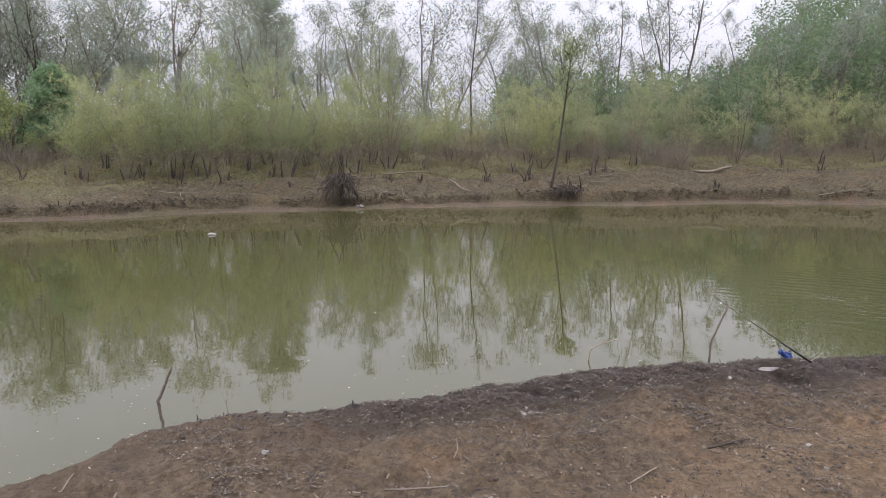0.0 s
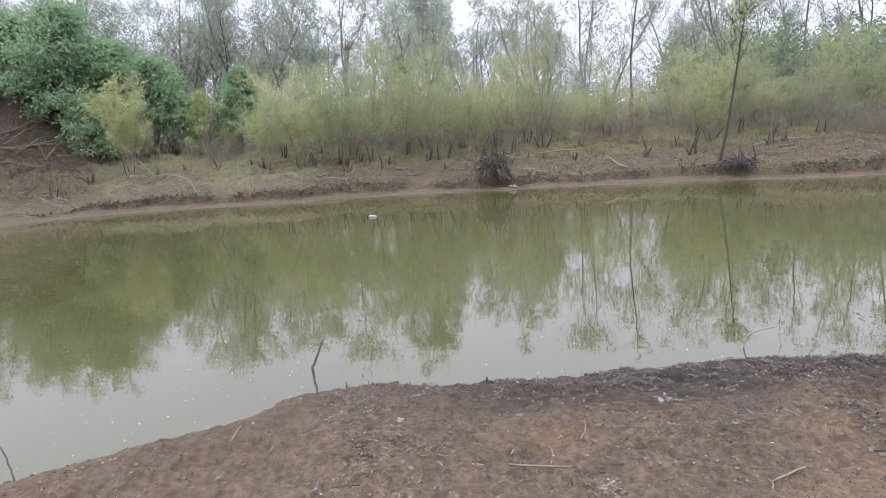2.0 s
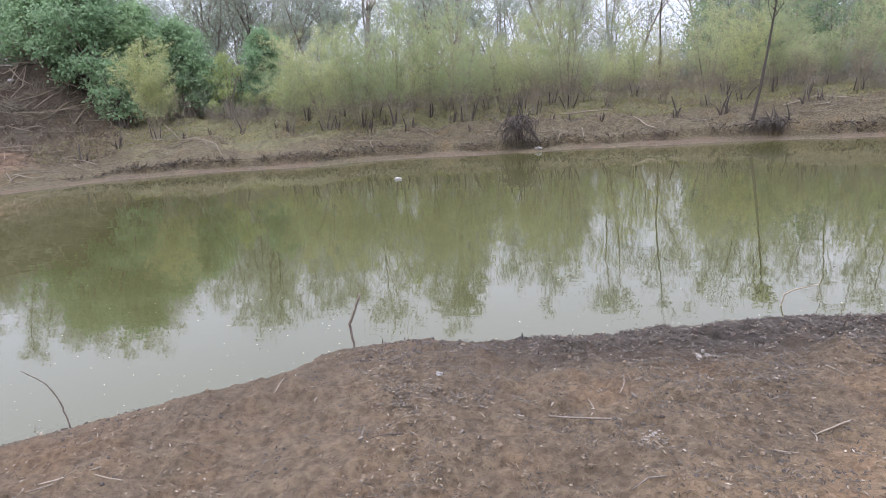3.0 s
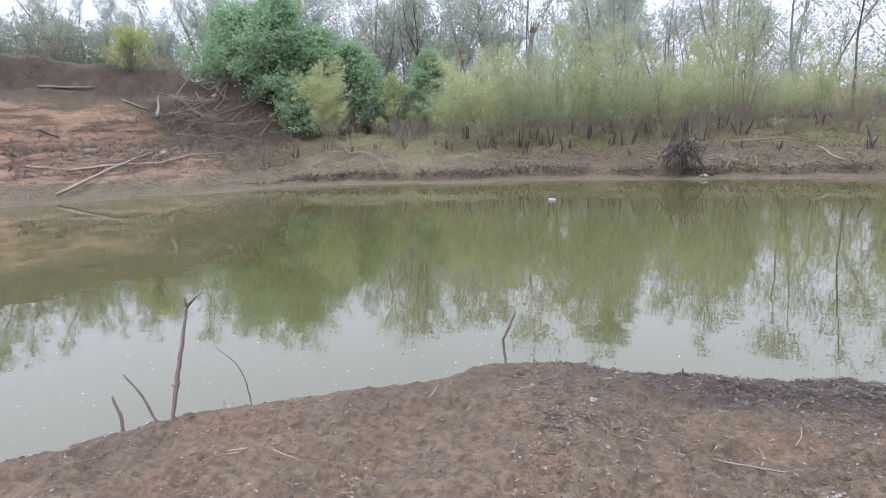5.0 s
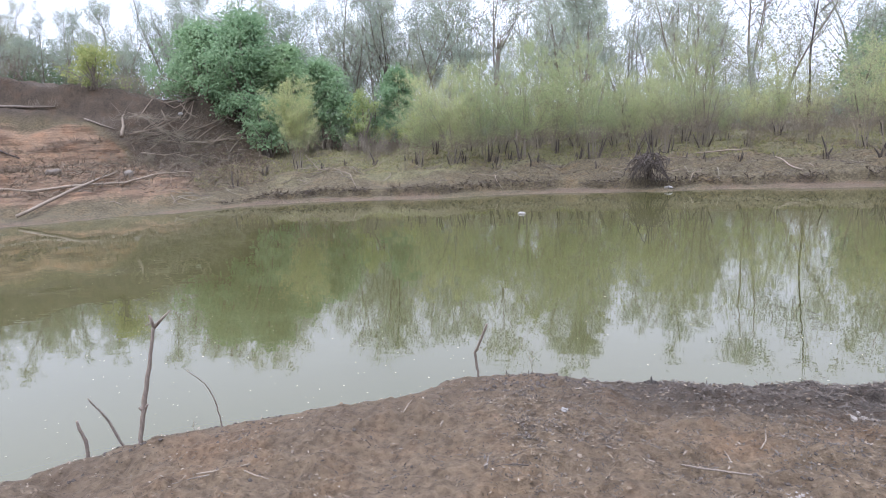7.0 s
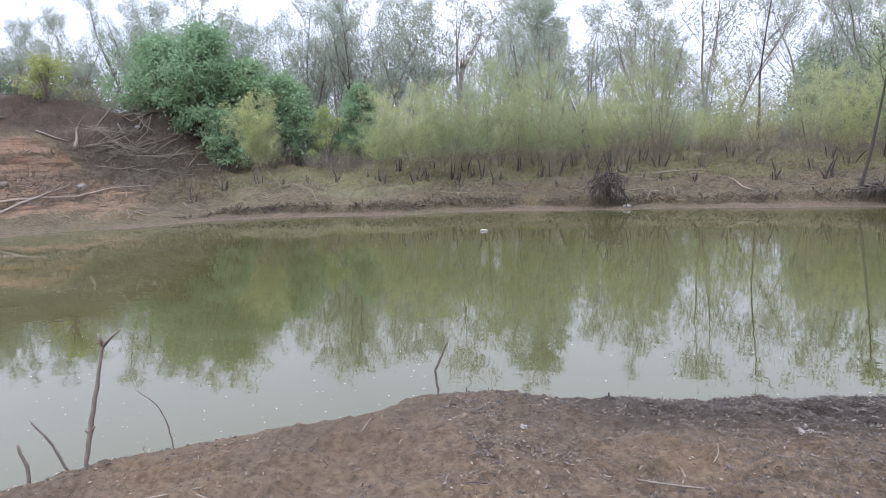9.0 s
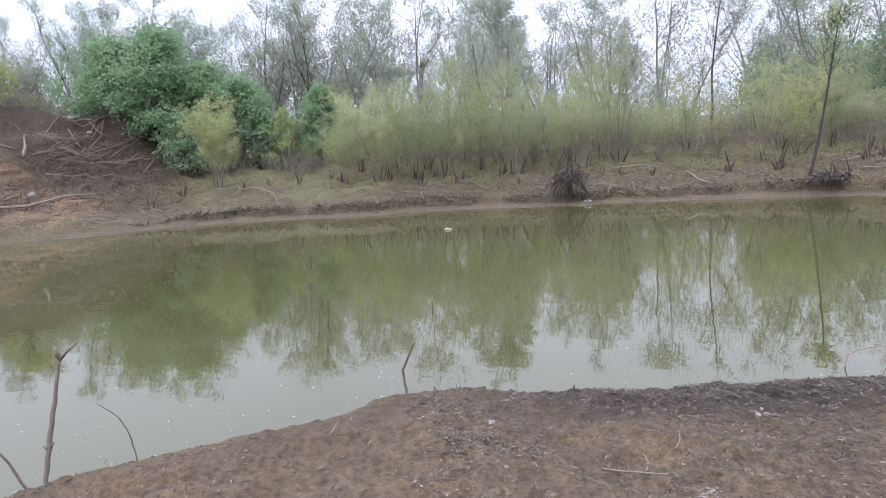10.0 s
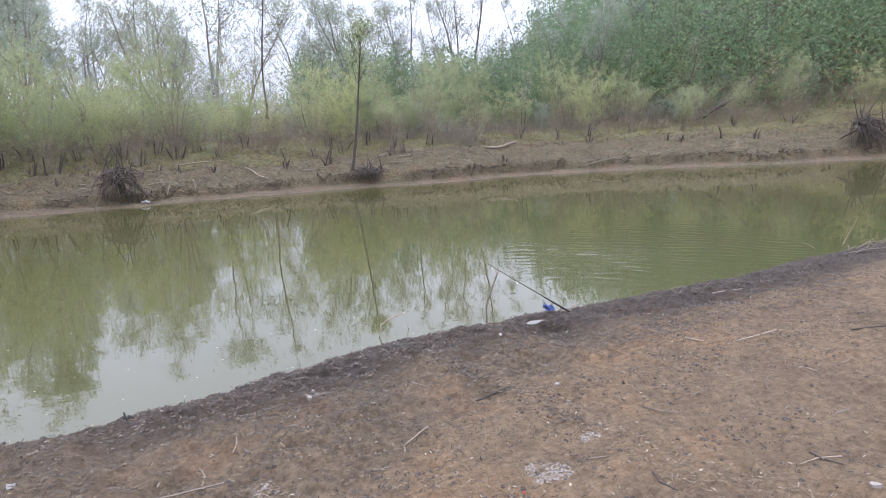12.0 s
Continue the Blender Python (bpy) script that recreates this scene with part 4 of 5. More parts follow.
def leafy_band(name, seed, count, az0, az1, d0, d1, h0, h1, leaf, size):
    """Far woodland: leaf clumps and thin trunks filling a stretch of land."""
    nr = np.random.default_rng(seed)
    clumps = count // 60
    a, d = np.radians(nr.uniform(az0, az1, clumps)), nr.uniform(d0, d1, clumps)
    x, y = -d * np.sin(a), d * np.cos(a)
    z = land(x, y)[0]
    h = nr.uniform(h0, h1, clumps)
    c = np.repeat(np.stack([x, y, z], 1), 60, 0)
    t = nr.random(len(c)) ** 0.8
    hh = np.repeat(h, 60)
    w = np.repeat(nr.uniform(0.9, 1.8, clumps), 60) * np.sqrt(np.clip(1.15 - (2 * t - 0.9) ** 2, 0.08, 1))
    c = c + np.stack([nr.normal(0, 0.5, len(c)) * w, nr.normal(0, 0.5, len(c)) * w, t * hh], 1)
    return leaf_cloud(name, nr, c, nr.normal(0, 1, (len(c), 3)), size, size * 0.6, leaf)


tagged(new("far_woods", leafy_band("far_woods", 31, 110000, -62, -26, 37, 68, 3.0, 7.5, WOOD_LEAF, 0.22)), "dense spring-green woods on the rising hillside behind", "woods", kind="stuff")
tagged(new("far_woods", leafy_band("far_woods", 34, 70000, -29, -5, 36, 60, 2.5, 5.2, WOOD_LEAF, 0.20)), "dense spring-green woods on low rising ground behind", "woods", kind="stuff")
tagged(new("far_woods", leafy_band("far_woods", 32, 50000, -8, 46, 46, 62, 1.5, 3.6, TALL_LEAF, 0.17)), "hazy green thicket in the distance behind the trees", "woods", kind="stuff")
tagged(new("far_woods", leafy_band("far_woods", 33, 60000, 53, 80, 48, 62, 1.4, 4.2, WOOD_LEAF, 0.17)), "far treeline beyond the top of the slope", "woods", kind="stuff")


def blades(name, seed, count, pick, length, width, leaf, upright, patchy=False):
    """Loose blades, twigs or leaves strewn over a stretch of ground."""
    nr = np.random.default_rng(seed)
    x, y = pick(nr, count)
    z, zones, d = land(x, y)
    keep = d > 0.03
    if patchy:
        keep &= nr.random(len(x)) < step01(x + 0.8 * grain(x, y, 0.9, 33), -2.2, 0.8) * (0.25 + 0.75 * step01(grain(x, y, 0.5, 34), -0.45, 0.25))
    x, y, z = x[keep], y[keep], z[keep]
    way = nr.normal(0, 1, (len(x), 3))
    way[:, 2] = np.abs(way[:, 2]) * 0.15 + upright
    return leaf_cloud(name, nr, np.stack([x, y, z + 0.006], 1), way, length, width, leaf, upright < 0.3)


def behind_far_shore(d0, d1, power=1.0, a0=-55, a1=50):
    """Picks places in a strip behind the far waterline."""
    table = np.array([shore_dist(a) for a in np.arange(-60, 66, 1.0)])

    def pick(nr, n):
        a = nr.uniform(a0, a1, n)
        r = np.interp(a, np.arange(-60, 66, 1.0), table) + d0 + (d1 - d0) * nr.random(n) ** power
        return -r * np.sin(np.radians(a)), r * np.cos(np.radians(a))
    return pick


tagged(new("grass", blades("grass", 41, 30000, behind_far_shore(3.2, 10.0), 0.12, 0.022, GRASS, 1.2)), "short yellowish turf on the terrace above the bank", "grass", kind="stuff")
tagged(new("dry_stalks", blades("dry_stalks", 42, 14000, behind_far_shore(0.8, 6.0), 0.24, 0.012, STRAW, 0.4)), "dry stalks and twigs lying on the far bank", "stalks", kind="stuff")
tagged(new("leaf_litter", blades("leaf_litter", 44, 12500, behind_far_shore(0.9, 5.0, 1.0, -55, 26), 0.10, 0.03, DEAD_LEAF, 0.1)), "dark rotting leaves and twigs on the far bank", "litter", kind="stuff")
tagged(new("dry_stalks", blades("dry_stalks", 43, 12000, behind_far_shore(2.5, 10.5, 0.8, 44, 66), 0.38, 0.022, STRAW, 0.35)), "dry stalks and twigs strewn on the clay slope", "stalks", kind="stuff")


def ledge_shade_fringe(seed, count):
    """Dark rootlets and clods hanging from the little ledge above the beach; their dark colour draws its undercut
    shadow.
    """
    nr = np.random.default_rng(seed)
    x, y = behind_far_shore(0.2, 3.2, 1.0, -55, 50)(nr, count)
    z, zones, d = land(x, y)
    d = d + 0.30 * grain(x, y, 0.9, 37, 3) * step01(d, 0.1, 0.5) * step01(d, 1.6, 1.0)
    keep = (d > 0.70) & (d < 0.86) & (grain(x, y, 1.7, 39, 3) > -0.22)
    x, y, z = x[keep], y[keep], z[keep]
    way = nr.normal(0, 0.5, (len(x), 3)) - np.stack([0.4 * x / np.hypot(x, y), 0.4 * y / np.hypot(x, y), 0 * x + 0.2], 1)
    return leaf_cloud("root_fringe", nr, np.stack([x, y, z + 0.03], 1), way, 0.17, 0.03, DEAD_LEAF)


# dark blades added along the ledge to stand in for the undercut's shadow
tagged(new("root_fringe", ledge_shade_fringe(45, 90000)), "dark rootlets and clods hanging from the bank ledge, drawing its undercut shadow", "roots", kind="stuff")

# ---- cut stubs along the lip of the bank ----
stubs = [plant("tree_stub", "dark coppiced stub with thin dry shoots", "stub", "cut stubs along the far bank", cut_stub(150 + i, h)) for i, h in enumerate((0.6, 0.8, 0.7, 0.95))]
where = []
for x, y in [(-18.47, 19.11), (-15.54, 20.91), (-14.37, 21.03), (-13.35, 22.12), (-10.87, 22.37), (-9.40, 22.13), (-7.90, 21.80), (-12.72, 21.59), (-10.52, 21.85), (-9.79, 23.13), (-9.24, 23.27), (-7.72, 22.07), (-6.42, 23.26), (-5.45, 22.20), (-4.87, 23.23), (-3.50, 22.83),
             (-3.22, 23.11), (-2.74, 23.62), (-2.07, 23.55), (-0.87, 23.54), (0.17, 24.22), (1.62, 23.71), (3.20, 23.69), (3.42, 24.03), (5.71, 23.69), (6.18, 23.75), (6.44, 23.79), (10.19, 23.01), (13.27, 23.75), (14.35, 23.55), (17.66, 22.78), (18.21, 22.47), (19.72, 21.94), (21.17, 21.44), (-18.60, 17.52), (-16.28, 20.14)]:
    where.append((rng.choice([0, 1, 2, 3]), x, y, rng.uniform(0.7, 1.05), rng.uniform(0.85, 1.2)))
stand(stubs, where, rng)


# ---- roots, logs and branches on the far bank ----
def root_clump(seed, w, h, count):
    """A tangle of washed-out roots hanging from a stump down to the water."""
    r = random.Random(seed)
    t, s = Tubes(), Tubes()
    for _ in range(count):
        a = r.uniform(0, 6.28)
        top = Vector((0.25 * w * r.gauss(0, 1), 0.3 + 0.2 * r.gauss(0, 1), h * r.uniform(0.65, 1.0)))
        pts = grow(r, top, (0.7 * math.cos(a), -0.5 + 0.3 * math.sin(a), -0.1), h * r.uniform(0.5, 1.0), 7, 0.3, -0.22)
        k = r.uniform(0.008, 0.028)
        t.add(pts, [k * (1 - 0.75 * i / 7) for i in range(8)], 5)
    for _ in range(5):
        pts = grow(r, (0.3 * w * r.gauss(0, 1), 0.35, h * 0.8), (0.3 * r.gauss(0, 1), 0.1, 1), h * r.uniform(0.5, 1.0), 5, 0.1)
        s.add(pts, [0.03, 0.026, 0.02, 0.016, 0.011, 0.006], 6)
    for k in range(5):
        t.add(grow(r, (0.25 * w * r.gauss(0, 1), 0.45, h), (0.2 * r.gauss(0, 1), 0.1, -1), h, 5, 0.2), [0.035, 0.032, 0.028, 0.024, 0.02, 0.012], 6)
    return [("rootwork", t.mesh("rootwork", ROOT)), ("trunk", s.mesh("trunk", DARK_BARK))]


for seed, x, y, w, h, n, text in [(161, -3.5, 20.7, 0.75, 1.15, 120, "dark tangled root clump washed out at the water's edge"), (162, 4.41, 22.03, 1.1, 0.62, 110, "undercut root mass overhanging the water"),
                                  (164, 25.1, 19.3, 1.3, 1.6, 150, "dark root clump with shoots at the waterline")]:
    ob = plant("root_clump", text, "roots", "", root_clump(seed, w, h, n))
    for part_ob in ob.children:
        tagged(part_ob, kind="stuff")
    ob.matrix_basis = pose(x, y, 0.05, 0, 0, 0)


def on_ground(x, y, lift=0.0):
    return Vector((x, y, height(x, y) + lift))


def limb_on_bank(name, label, pts, radii, material, side=(), sides=7, lift=0.02):
    """A log or branch that follows the slope; side: lesser twigs as (share, dx, dy, dz)."""
    t = Tubes()
    dense = []
    for a, b in zip(pts[:-1], pts[1:]):
        for k in range(4):
            dense.append((a[0] + (b[0] - a[0]) * k / 4, a[1] + (b[1] - a[1]) * k / 4, a[2] + (b[2] - a[2]) * k / 4))
    dense.append(pts[-1])
    rr = [np.interp(i / (len(dense) - 1), np.linspace(0, 1, len(radii)), radii) for i in range(len(dense))]
    r = random.Random(len(label))
    feet = [height(p[0], p[1]) + p[2] for p in pts]
    sunk = 0.7 * max(0.0, max(height(x, y) - float(np.interp(i / 4, range(len(pts)), feet)) for i, (x, y, z) in enumerate(dense)))
    line = []
    for i, (x, y, z) in enumerate(dense):
        base = float(np.interp(i / 4, range(len(pts)), feet)) + sunk
        wob = rr[i] * 0.3
        line.append(Vector((x + r.gauss(0, wob), y + r.gauss(0, wob), base + rr[i] * 0.6 + lift + r.gauss(0, wob * 0.5))))
    t.add(line, rr, sides)
    ob = tagged(new(name), label, "branch")
    child("stem", t.mesh("stem", material), ob)
    for s, dx, dy, dz in side:
        p = along(line, s)
        q = Tubes()
        q.add([p, p + Vector((dx * 0.5, dy * 0.5, dz * 0.6)), p + Vector((dx, dy, dz))], [rr[0] * 0.4, rr[0] * 0.3, rr[0] * 0.12], 5)
        child("side_branch", q.mesh("side_branch", material), ob)
    return ob


limb_on_bank("driftwood_log", "bleached grey log lying up the clay slope", [(-21.3, 10.8, 0.06), (-21.2, 12.7, 0.06), (-22.6, 15.4, 0.08)], [0.062, 0.05, 0.026], PALE_WOOD, [(0.72, 0.1, 0.1, 0.5), (0.8, 0.35, 0.25, 0.35)])
limb_on_bank("driftwood_log", "long thin fallen trunk lying along the slope foot", [(-24.6, 11.5, 0.03), (-23.3, 12.5, 0.03), (-21.8, 13.4, 0.12), (-21.4, 14.8, 0.03), (-20.8, 15.8, 0.03), (-21.2, 17.8, 0.12)], [0.05, 0.05, 0.05, 0.045, 0.035, 0.018], PALE_WOOD, [(0.85, 0.2, 0.3, 0.4)])
limb_on_bank("wood_chunk", "short round cut piece of trunk on the clay", [(-24.5, 13.8, 0), (-24.6, 14.35, 0)], [0.12, 0.11], BARK, (), 10)
limb_on_bank("fallen_branch", "dead branch lying across the upper slope", [(-31.6, 16.1, 0.05), (-30.7, 16.9, 0.08), (-29.7, 17.6, 0.05)], [0.07, 0.06, 0.04], BARK)
limb_on_bank("fallen_branch", "dead branch lying across the upper slope", [(-28.2, 18.0, 0.05), (-27.3, 18.15, 0.08), (-26.5, 18.25, 0.03)], [0.04, 0.035, 0.02], BARK, [(0.5, 0.2, 0.1, 0.4)])
limb_on_bank("fallen_branch", "pale forked dead branch hanging down the slope", [(-26.9, 19.1, 0.2), (-26.5, 18.7, 0.1), (-26, 18.2, 0.02)], [0.025, 0.04, 0.09], PALE_WOOD, [(0.4, -0.5, -0.2, 0.7), (0.5, 0.1, 0.4, 0.6)])
limb_on_bank("fallen_branch", "dark stick lying on the clay", [(-29.4, 14.7, 0.02), (-28.3, 14.9, 0.02)], [0.05, 0.03], DARK_BARK)
limb_on_bank("fallen_branch", "thin arched branch reaching down to the waterline", [(-17.6, 20.7, 0.35), (-16.1, 19.7, 0.05), (-15.15, 19.35, 0.12), (-13.9, 18.75, 0.12), (-13.2, 18.15, 0.02)], [0.018, 0.018, 0.016, 0.014, 0.01], PALE_WOOD)
limb_on_bank("fallen_branch", "bleached forked branch lying down the bank", [(0.2, 23.5, 0.05), (0.42, 23.1, 0.10), (0.62, 22.6, 0.04), (0.93, 22, 0.03)], [0.014, 0.022, 0.026, 0.02], PALE_WOOD, [(0.3, -0.6, -0.25, 0.0), (0.5, 0.6, -0.4, -0.1), (0.2, 0.15, 0.3, 0.25)])
limb_on_bank("driftwood_log", "pale bleached log resting on the bank top", [(9.8, 24.2, 0.03), (10.5, 24.3, 0.06), (11.3, 24.3, 0.16)], [0.04, 0.06, 0.045], PALE_WOOD, [(0.6, 0.2, 0.0, 0.5)])
limb_on_bank("fallen_branch", "grey branch lying on the bank top", [(-2.36, 24.41, 0.05), (-1.37, 24.51, 0.08), (-0.55, 24.96, 0.05)], [0.03, 0.028, 0.02], PALE_WOOD)
limb_on_bank("fallen_branch", "grey branch lying on the bank top", [(5.13, 23.96, 0.1), (6.06, 23.82, 0.1), (7.08, 23.90, 0.05)], [0.02, 0.02, 0.015], DRY_TWIG)
limb_on_bank("fallen_branch", "thin grey branches at the foot of the bank", [(13.21, 21.93, 0.02), (14.36, 21.79, 0.08), (15.23, 21.70, 0.05)], [0.016, 0.015, 0.01], DRY_TWIG, [(0.3, 0.2, -0.5, 0.2), (0.6, -0.3, 0.3, 0.4)])
rng = random.Random(77)
for k in range(110):
    a = rng.uniform(-46, 62) if k < 60 else rng.uniform(38, 60)
    back = rng.uniform(1.0, 3.6) if a < 38 else rng.uniform(1.8, 9.0)
    x, y = polar(a, shore_dist(a) + back)
    b, ln = rng.uniform(0, 6.28), rng.uniform(0.5, 1.3)
    limb_on_bank("fallen_branch", "thin dead branch lying on the earth bank", [(x, y, 0.02), (x + ln * 0.5 * math.cos(b), y + ln * 0.5 * math.sin(b), rng.uniform(0, 0.12)), (x + ln * math.cos(b + 0.3), y + ln * math.sin(b + 0.3), rng.uniform(0.0, 0.2))],
                 [0.016, 0.013, 0.006], rng.choice([DRY_TWIG, DRY_TWIG, BARK, PALE_WOOD]), [(0.5, rng.gauss(0, 0.25), rng.gauss(0, 0.25), 0.2)], 5)
rng = random.Random(78)
for k in range(46):
    x, y = polar(rng.uniform(46.5, 54.5), rng.uniform(30.6, 33.5))
    b, ln = rng.gauss(0.85, 0.45), rng.uniform(0.9, 2.3)
    limb_on_bank("fallen_branch", "dry grey branch lying tangled on the upper slope", [(x, y, 0.03), (x + ln * 0.5 * math.cos(b), y + ln * 0.5 * math.sin(b), rng.uniform(0.05, 0.25)), (x + ln * math.cos(b + 0.2), y + ln * math.sin(b + 0.2), rng.uniform(0.0, 0.25))],
                 [0.029, 0.023, 0.011], rng.choice([DRY_TWIG, PALE_WOOD, PALE_WOOD]), [(0.4, rng.gauss(0, 0.4), rng.gauss(0, 0.3), 0.25), (0.7, rng.gauss(0, 0.3), rng.gauss(0, 0.3), 0.2)], 5)


def lump(name, label, category, size, at, material, seed, turn=0.0, squash=1.0):
    """A rough rounded piece."""
    bm = bmesh.new()
    bmesh.ops.create_icosphere(bm, subdivisions=3, radius=1.0)
    for v in bm.verts:
        n = noise.noise(v.co * 1.6 + Vector((seed, 0, 0))) * 0.35 + noise.noise(v.co * 4 + Vector((0, seed, 0))) * 0.12
        v.co *= 1 + n
    bmesh.ops.scale(bm, vec=size, verts=bm.verts)
    me = bpy.data.meshes.new(name)
    bm.to_mesh(me)
    bm.free()
    me.materials.append(material)
    me.polygons.foreach_set("use_smooth", [True] * len(me.polygons))
    ob = tagged(new(name, me), label, category)
    ob.matrix_basis = pose(*at, 0, 0, turn)
    return ob


p = on_ground(-22.4, 15.7, 0.08)
lump("stone", "grey rounded stone on the clay slope", "stone", (0.18, 0.21, 0.16), p, STONE, 3.0)
p = on_ground(-25.6, 21.2, 0.05)
lump("plastic_scrap", "crumpled white plastic scrap on the slope", "litter", (0.10, 0.13, 0.08), p, WHITE_FOAM, 5.0)
p = on_ground(-2.83, 20.82, 0.03)
lump("plastic_scrap", "white litter caught beside the root clump", "litter", (0.12, 0.07, 0.05), p, WHITE_FOAM, 7.0)
lump("foam_block", "dirty white foam block floating on the water", "float", (0.10, 0.06, 0.038), (-5.55, 14.63, 0.015), WHITE_FOAM, 9.0, 10)


# ---- the near bank ----
def stick(name, label, pts, radii, material=STICK, forks=(), sides=8):
    t = Tubes()
    r = random.Random(len(pts) + len(label))
    dense = []
    for a, b in zip(pts[:-1], pts[1:]):
        a, b = Vector(a), Vector(b)
        for k in range(5):
            dense.append(a.lerp(b, k / 5) + Vector((r.gauss(0, 0.0025), r.gauss(0, 0.0025), 0)))
    dense.append(Vector(pts[-1]))
    t.add(dense, [float(np.interp(i / (len(dense) - 1), np.linspace(0, 1, len(radii)), radii)) * 0.82 * r.uniform(0.9, 1.1) for i in range(len(dense))], sides)
    ob = tagged(new(name), label, "stick")
    child("stem", t.mesh("stem", material), ob)
    for f in forks:
        q = Tubes()
        q.add([Vector(p) for p in f[0]], f[1], 6)
        child("fork", q.mesh("fork", material), ob)
    return ob


stick("rod_rest", "crooked brown stick standing in the water's edge", [(-2.046, 4.224, -0.078), (-2.059, 4.223, 0.059), (-2.068, 4.211, 0.230), (-2.017, 4.228, 0.344), (-1.966, 4.245, 0.478)], [0.014, 0.014, 0.015, 0.013, 0.012])
stick("rod_rest", "tall forked brown stick standing in the muddy bank", [(-3.661, 2.209, -0.076), (-3.639, 2.243, 0.146), (-3.621, 2.268, 0.300), (-3.576, 2.337, 0.655), (-3.550, 2.376, 0.856)], [0.018, 0.018, 0.020, 0.015, 0.013], STICK,
      [([(-3.550, 2.376, 0.846), (-3.510, 2.417, 0.905), (-3.476, 2.458, 0.949)], [0.012, 0.009, 0.005]), ([(-3.550, 2.376, 0.846), (-3.557, 2.369, 0.893), (-3.561, 2.362, 0.936)], [0.012, 0.011, 0.008]),
       ([(-3.621, 2.268, 0.300), (-3.597, 2.286, 0.334)], [0.016, 0.008]), ([(-3.621, 2.269, 0.290), (-3.641, 2.250, 0.318)], [0.014, 0.007]), ([(-3.557, 2.371, 0.884), (-3.588, 2.343, 0.864)], [0.007, 0.004])])
stick("reed_stalk", "thin dark reed bending over the water", [(-3.395, 2.709, -0.047), (-3.407, 2.697, 0.096), (-3.418, 2.686, 0.221), (-3.450, 2.646, 0.363), (-3.521, 2.559, 0.485)], [0.007, 0.007, 0.006, 0.005, 0.003])
stick("thin_stick", "thin grey stick leaning out of the mud", [(-3.797, 2.226, -0.047), (-3.835, 2.155, 0.228), (-3.887, 2.068, 0.417)], [0.012, 0.010, 0.006], BARK)
stick("thin_stick", "short dark stick standing in the mud", [(-3.872, 2.003, -0.076), (-3.875, 1.999, 0.154), (-3.895, 1.978, 0.296)], [0.016, 0.015, 0.010], STICK)
stick("reed_stalk", "thin dry sprig at the water's edge", [(-1.648, 4.450, -0.019), (-1.661, 4.434, 0.118), (-1.688, 4.419, 0.205)], [0.003, 0.0025, 0.0015], DRY_TWIG, [([(-1.661, 4.434, 0.118), (-1.632, 4.438, 0.168)], [0.002, 0.001])])
stick("reed_stalk", "thin dry sprig at the water's edge", [(-3.495, 2.579, 0.001), (-3.516, 2.550, 0.067), (-3.507, 2.559, 0.115)], [0.003, 0.0025, 0.0015], DRY_TWIG, [([(-3.516, 2.550, 0.067), (-3.487, 2.568, 0.097)], [0.002, 0.001])])
stick("rod_rest", "curved forked stick propping the fishing rod", [(2.44, 5.42, -0.06), (2.435, 5.42, 0.08), (2.44, 5.42, 0.25), (2.50, 5.42, 0.41), (2.575, 5.425, 0.575)], [0.015, 0.014, 0.013, 0.012, 0.010], BARK,
      [([(2.57, 5.425, 0.565), (2.59, 5.42, 0.625)], [0.007, 0.004]), ([(2.56, 5.425, 0.55), (2.55, 5.455, 0.61)], [0.006, 0.003])])
stick("reed_stalk", "bent pale reed standing in the shallow water", [(1.380, 5.673, -0.031), (1.407, 5.684, 0.103), (1.498, 5.706, 0.147), (1.682, 5.750, 0.183)], [0.008, 0.008, 0.007, 0.005], PALE_WOOD)
stick("reed_stalk", "thin reed standing in the shallow water", [(1.726, 5.780, -0.031), (1.691, 5.780, 0.101), (1.707, 5.782, 0.266)], [0.004, 0.003, 0.002], DRY_TWIG)
stick("reed_stalk", "thin dry twig leaning over the water", [(8.801, 6.853, -0.025), (8.961, 6.871, 0.171), (9.075, 6.853, 0.412)], [0.007, 0.006, 0.004], PALE_WOOD)
stick("reed_stalk", "thin dry twig leaning over the water", [(8.267, 6.798, -0.025), (8.174, 6.854, 0.051), (8.036, 6.874, 0.104)], [0.006, 0.005, 0.003], PALE_WOOD)
stick("thin_stick", "short stub poking out at the water's edge", [(-1.848, 4.350, -0.029), (-1.855, 4.349, 0.059)], [0.007, 0.005], DARK_BARK)

# dark rotten stub by the water
CHAR = stuff_mat("rotten_wood", (0.012, 0.010, 0.009), (0.035, 0.029, 0.026), 20, 0.8, 0.5, 90)
t = Tubes()
r = random.Random(4)
for k in range(9):
    a = k * 0.7
    lean = r.uniform(0.8, 1.9)
    t.add([(0.02 * math.cos(a), 0.015 * math.sin(a), -0.05), (0.032 * math.cos(a) * lean, 0.022 * math.sin(a), r.uniform(0.0, 0.035)), (0.04 * math.cos(a) * lean + r.gauss(0, 0.008), 0.03 * math.sin(a), r.choice([0.03, 0.04, 0.055, 0.07, 0.105]))], [0.024, 0.015, 0.005], 6)
ob = tagged(new("rotten_stub", t.mesh("rotten_stub", CHAR)), "small black rotten stub at the water's edge", "stub")
ob.matrix_basis = pose(-0.705, 4.504, 0.01)

# fishing rod, propped on the forked stick
rod = tagged(new("fishing_rod"), "black fishing rod with a blue reel propped over the water", "fishing rod")
butt, rest = Vector((3.32, 5.30, height(3.32, 5.30) + 0.02)), Vector((2.58, 5.43, 0.59))
run = (rest - butt)
run.normalize()


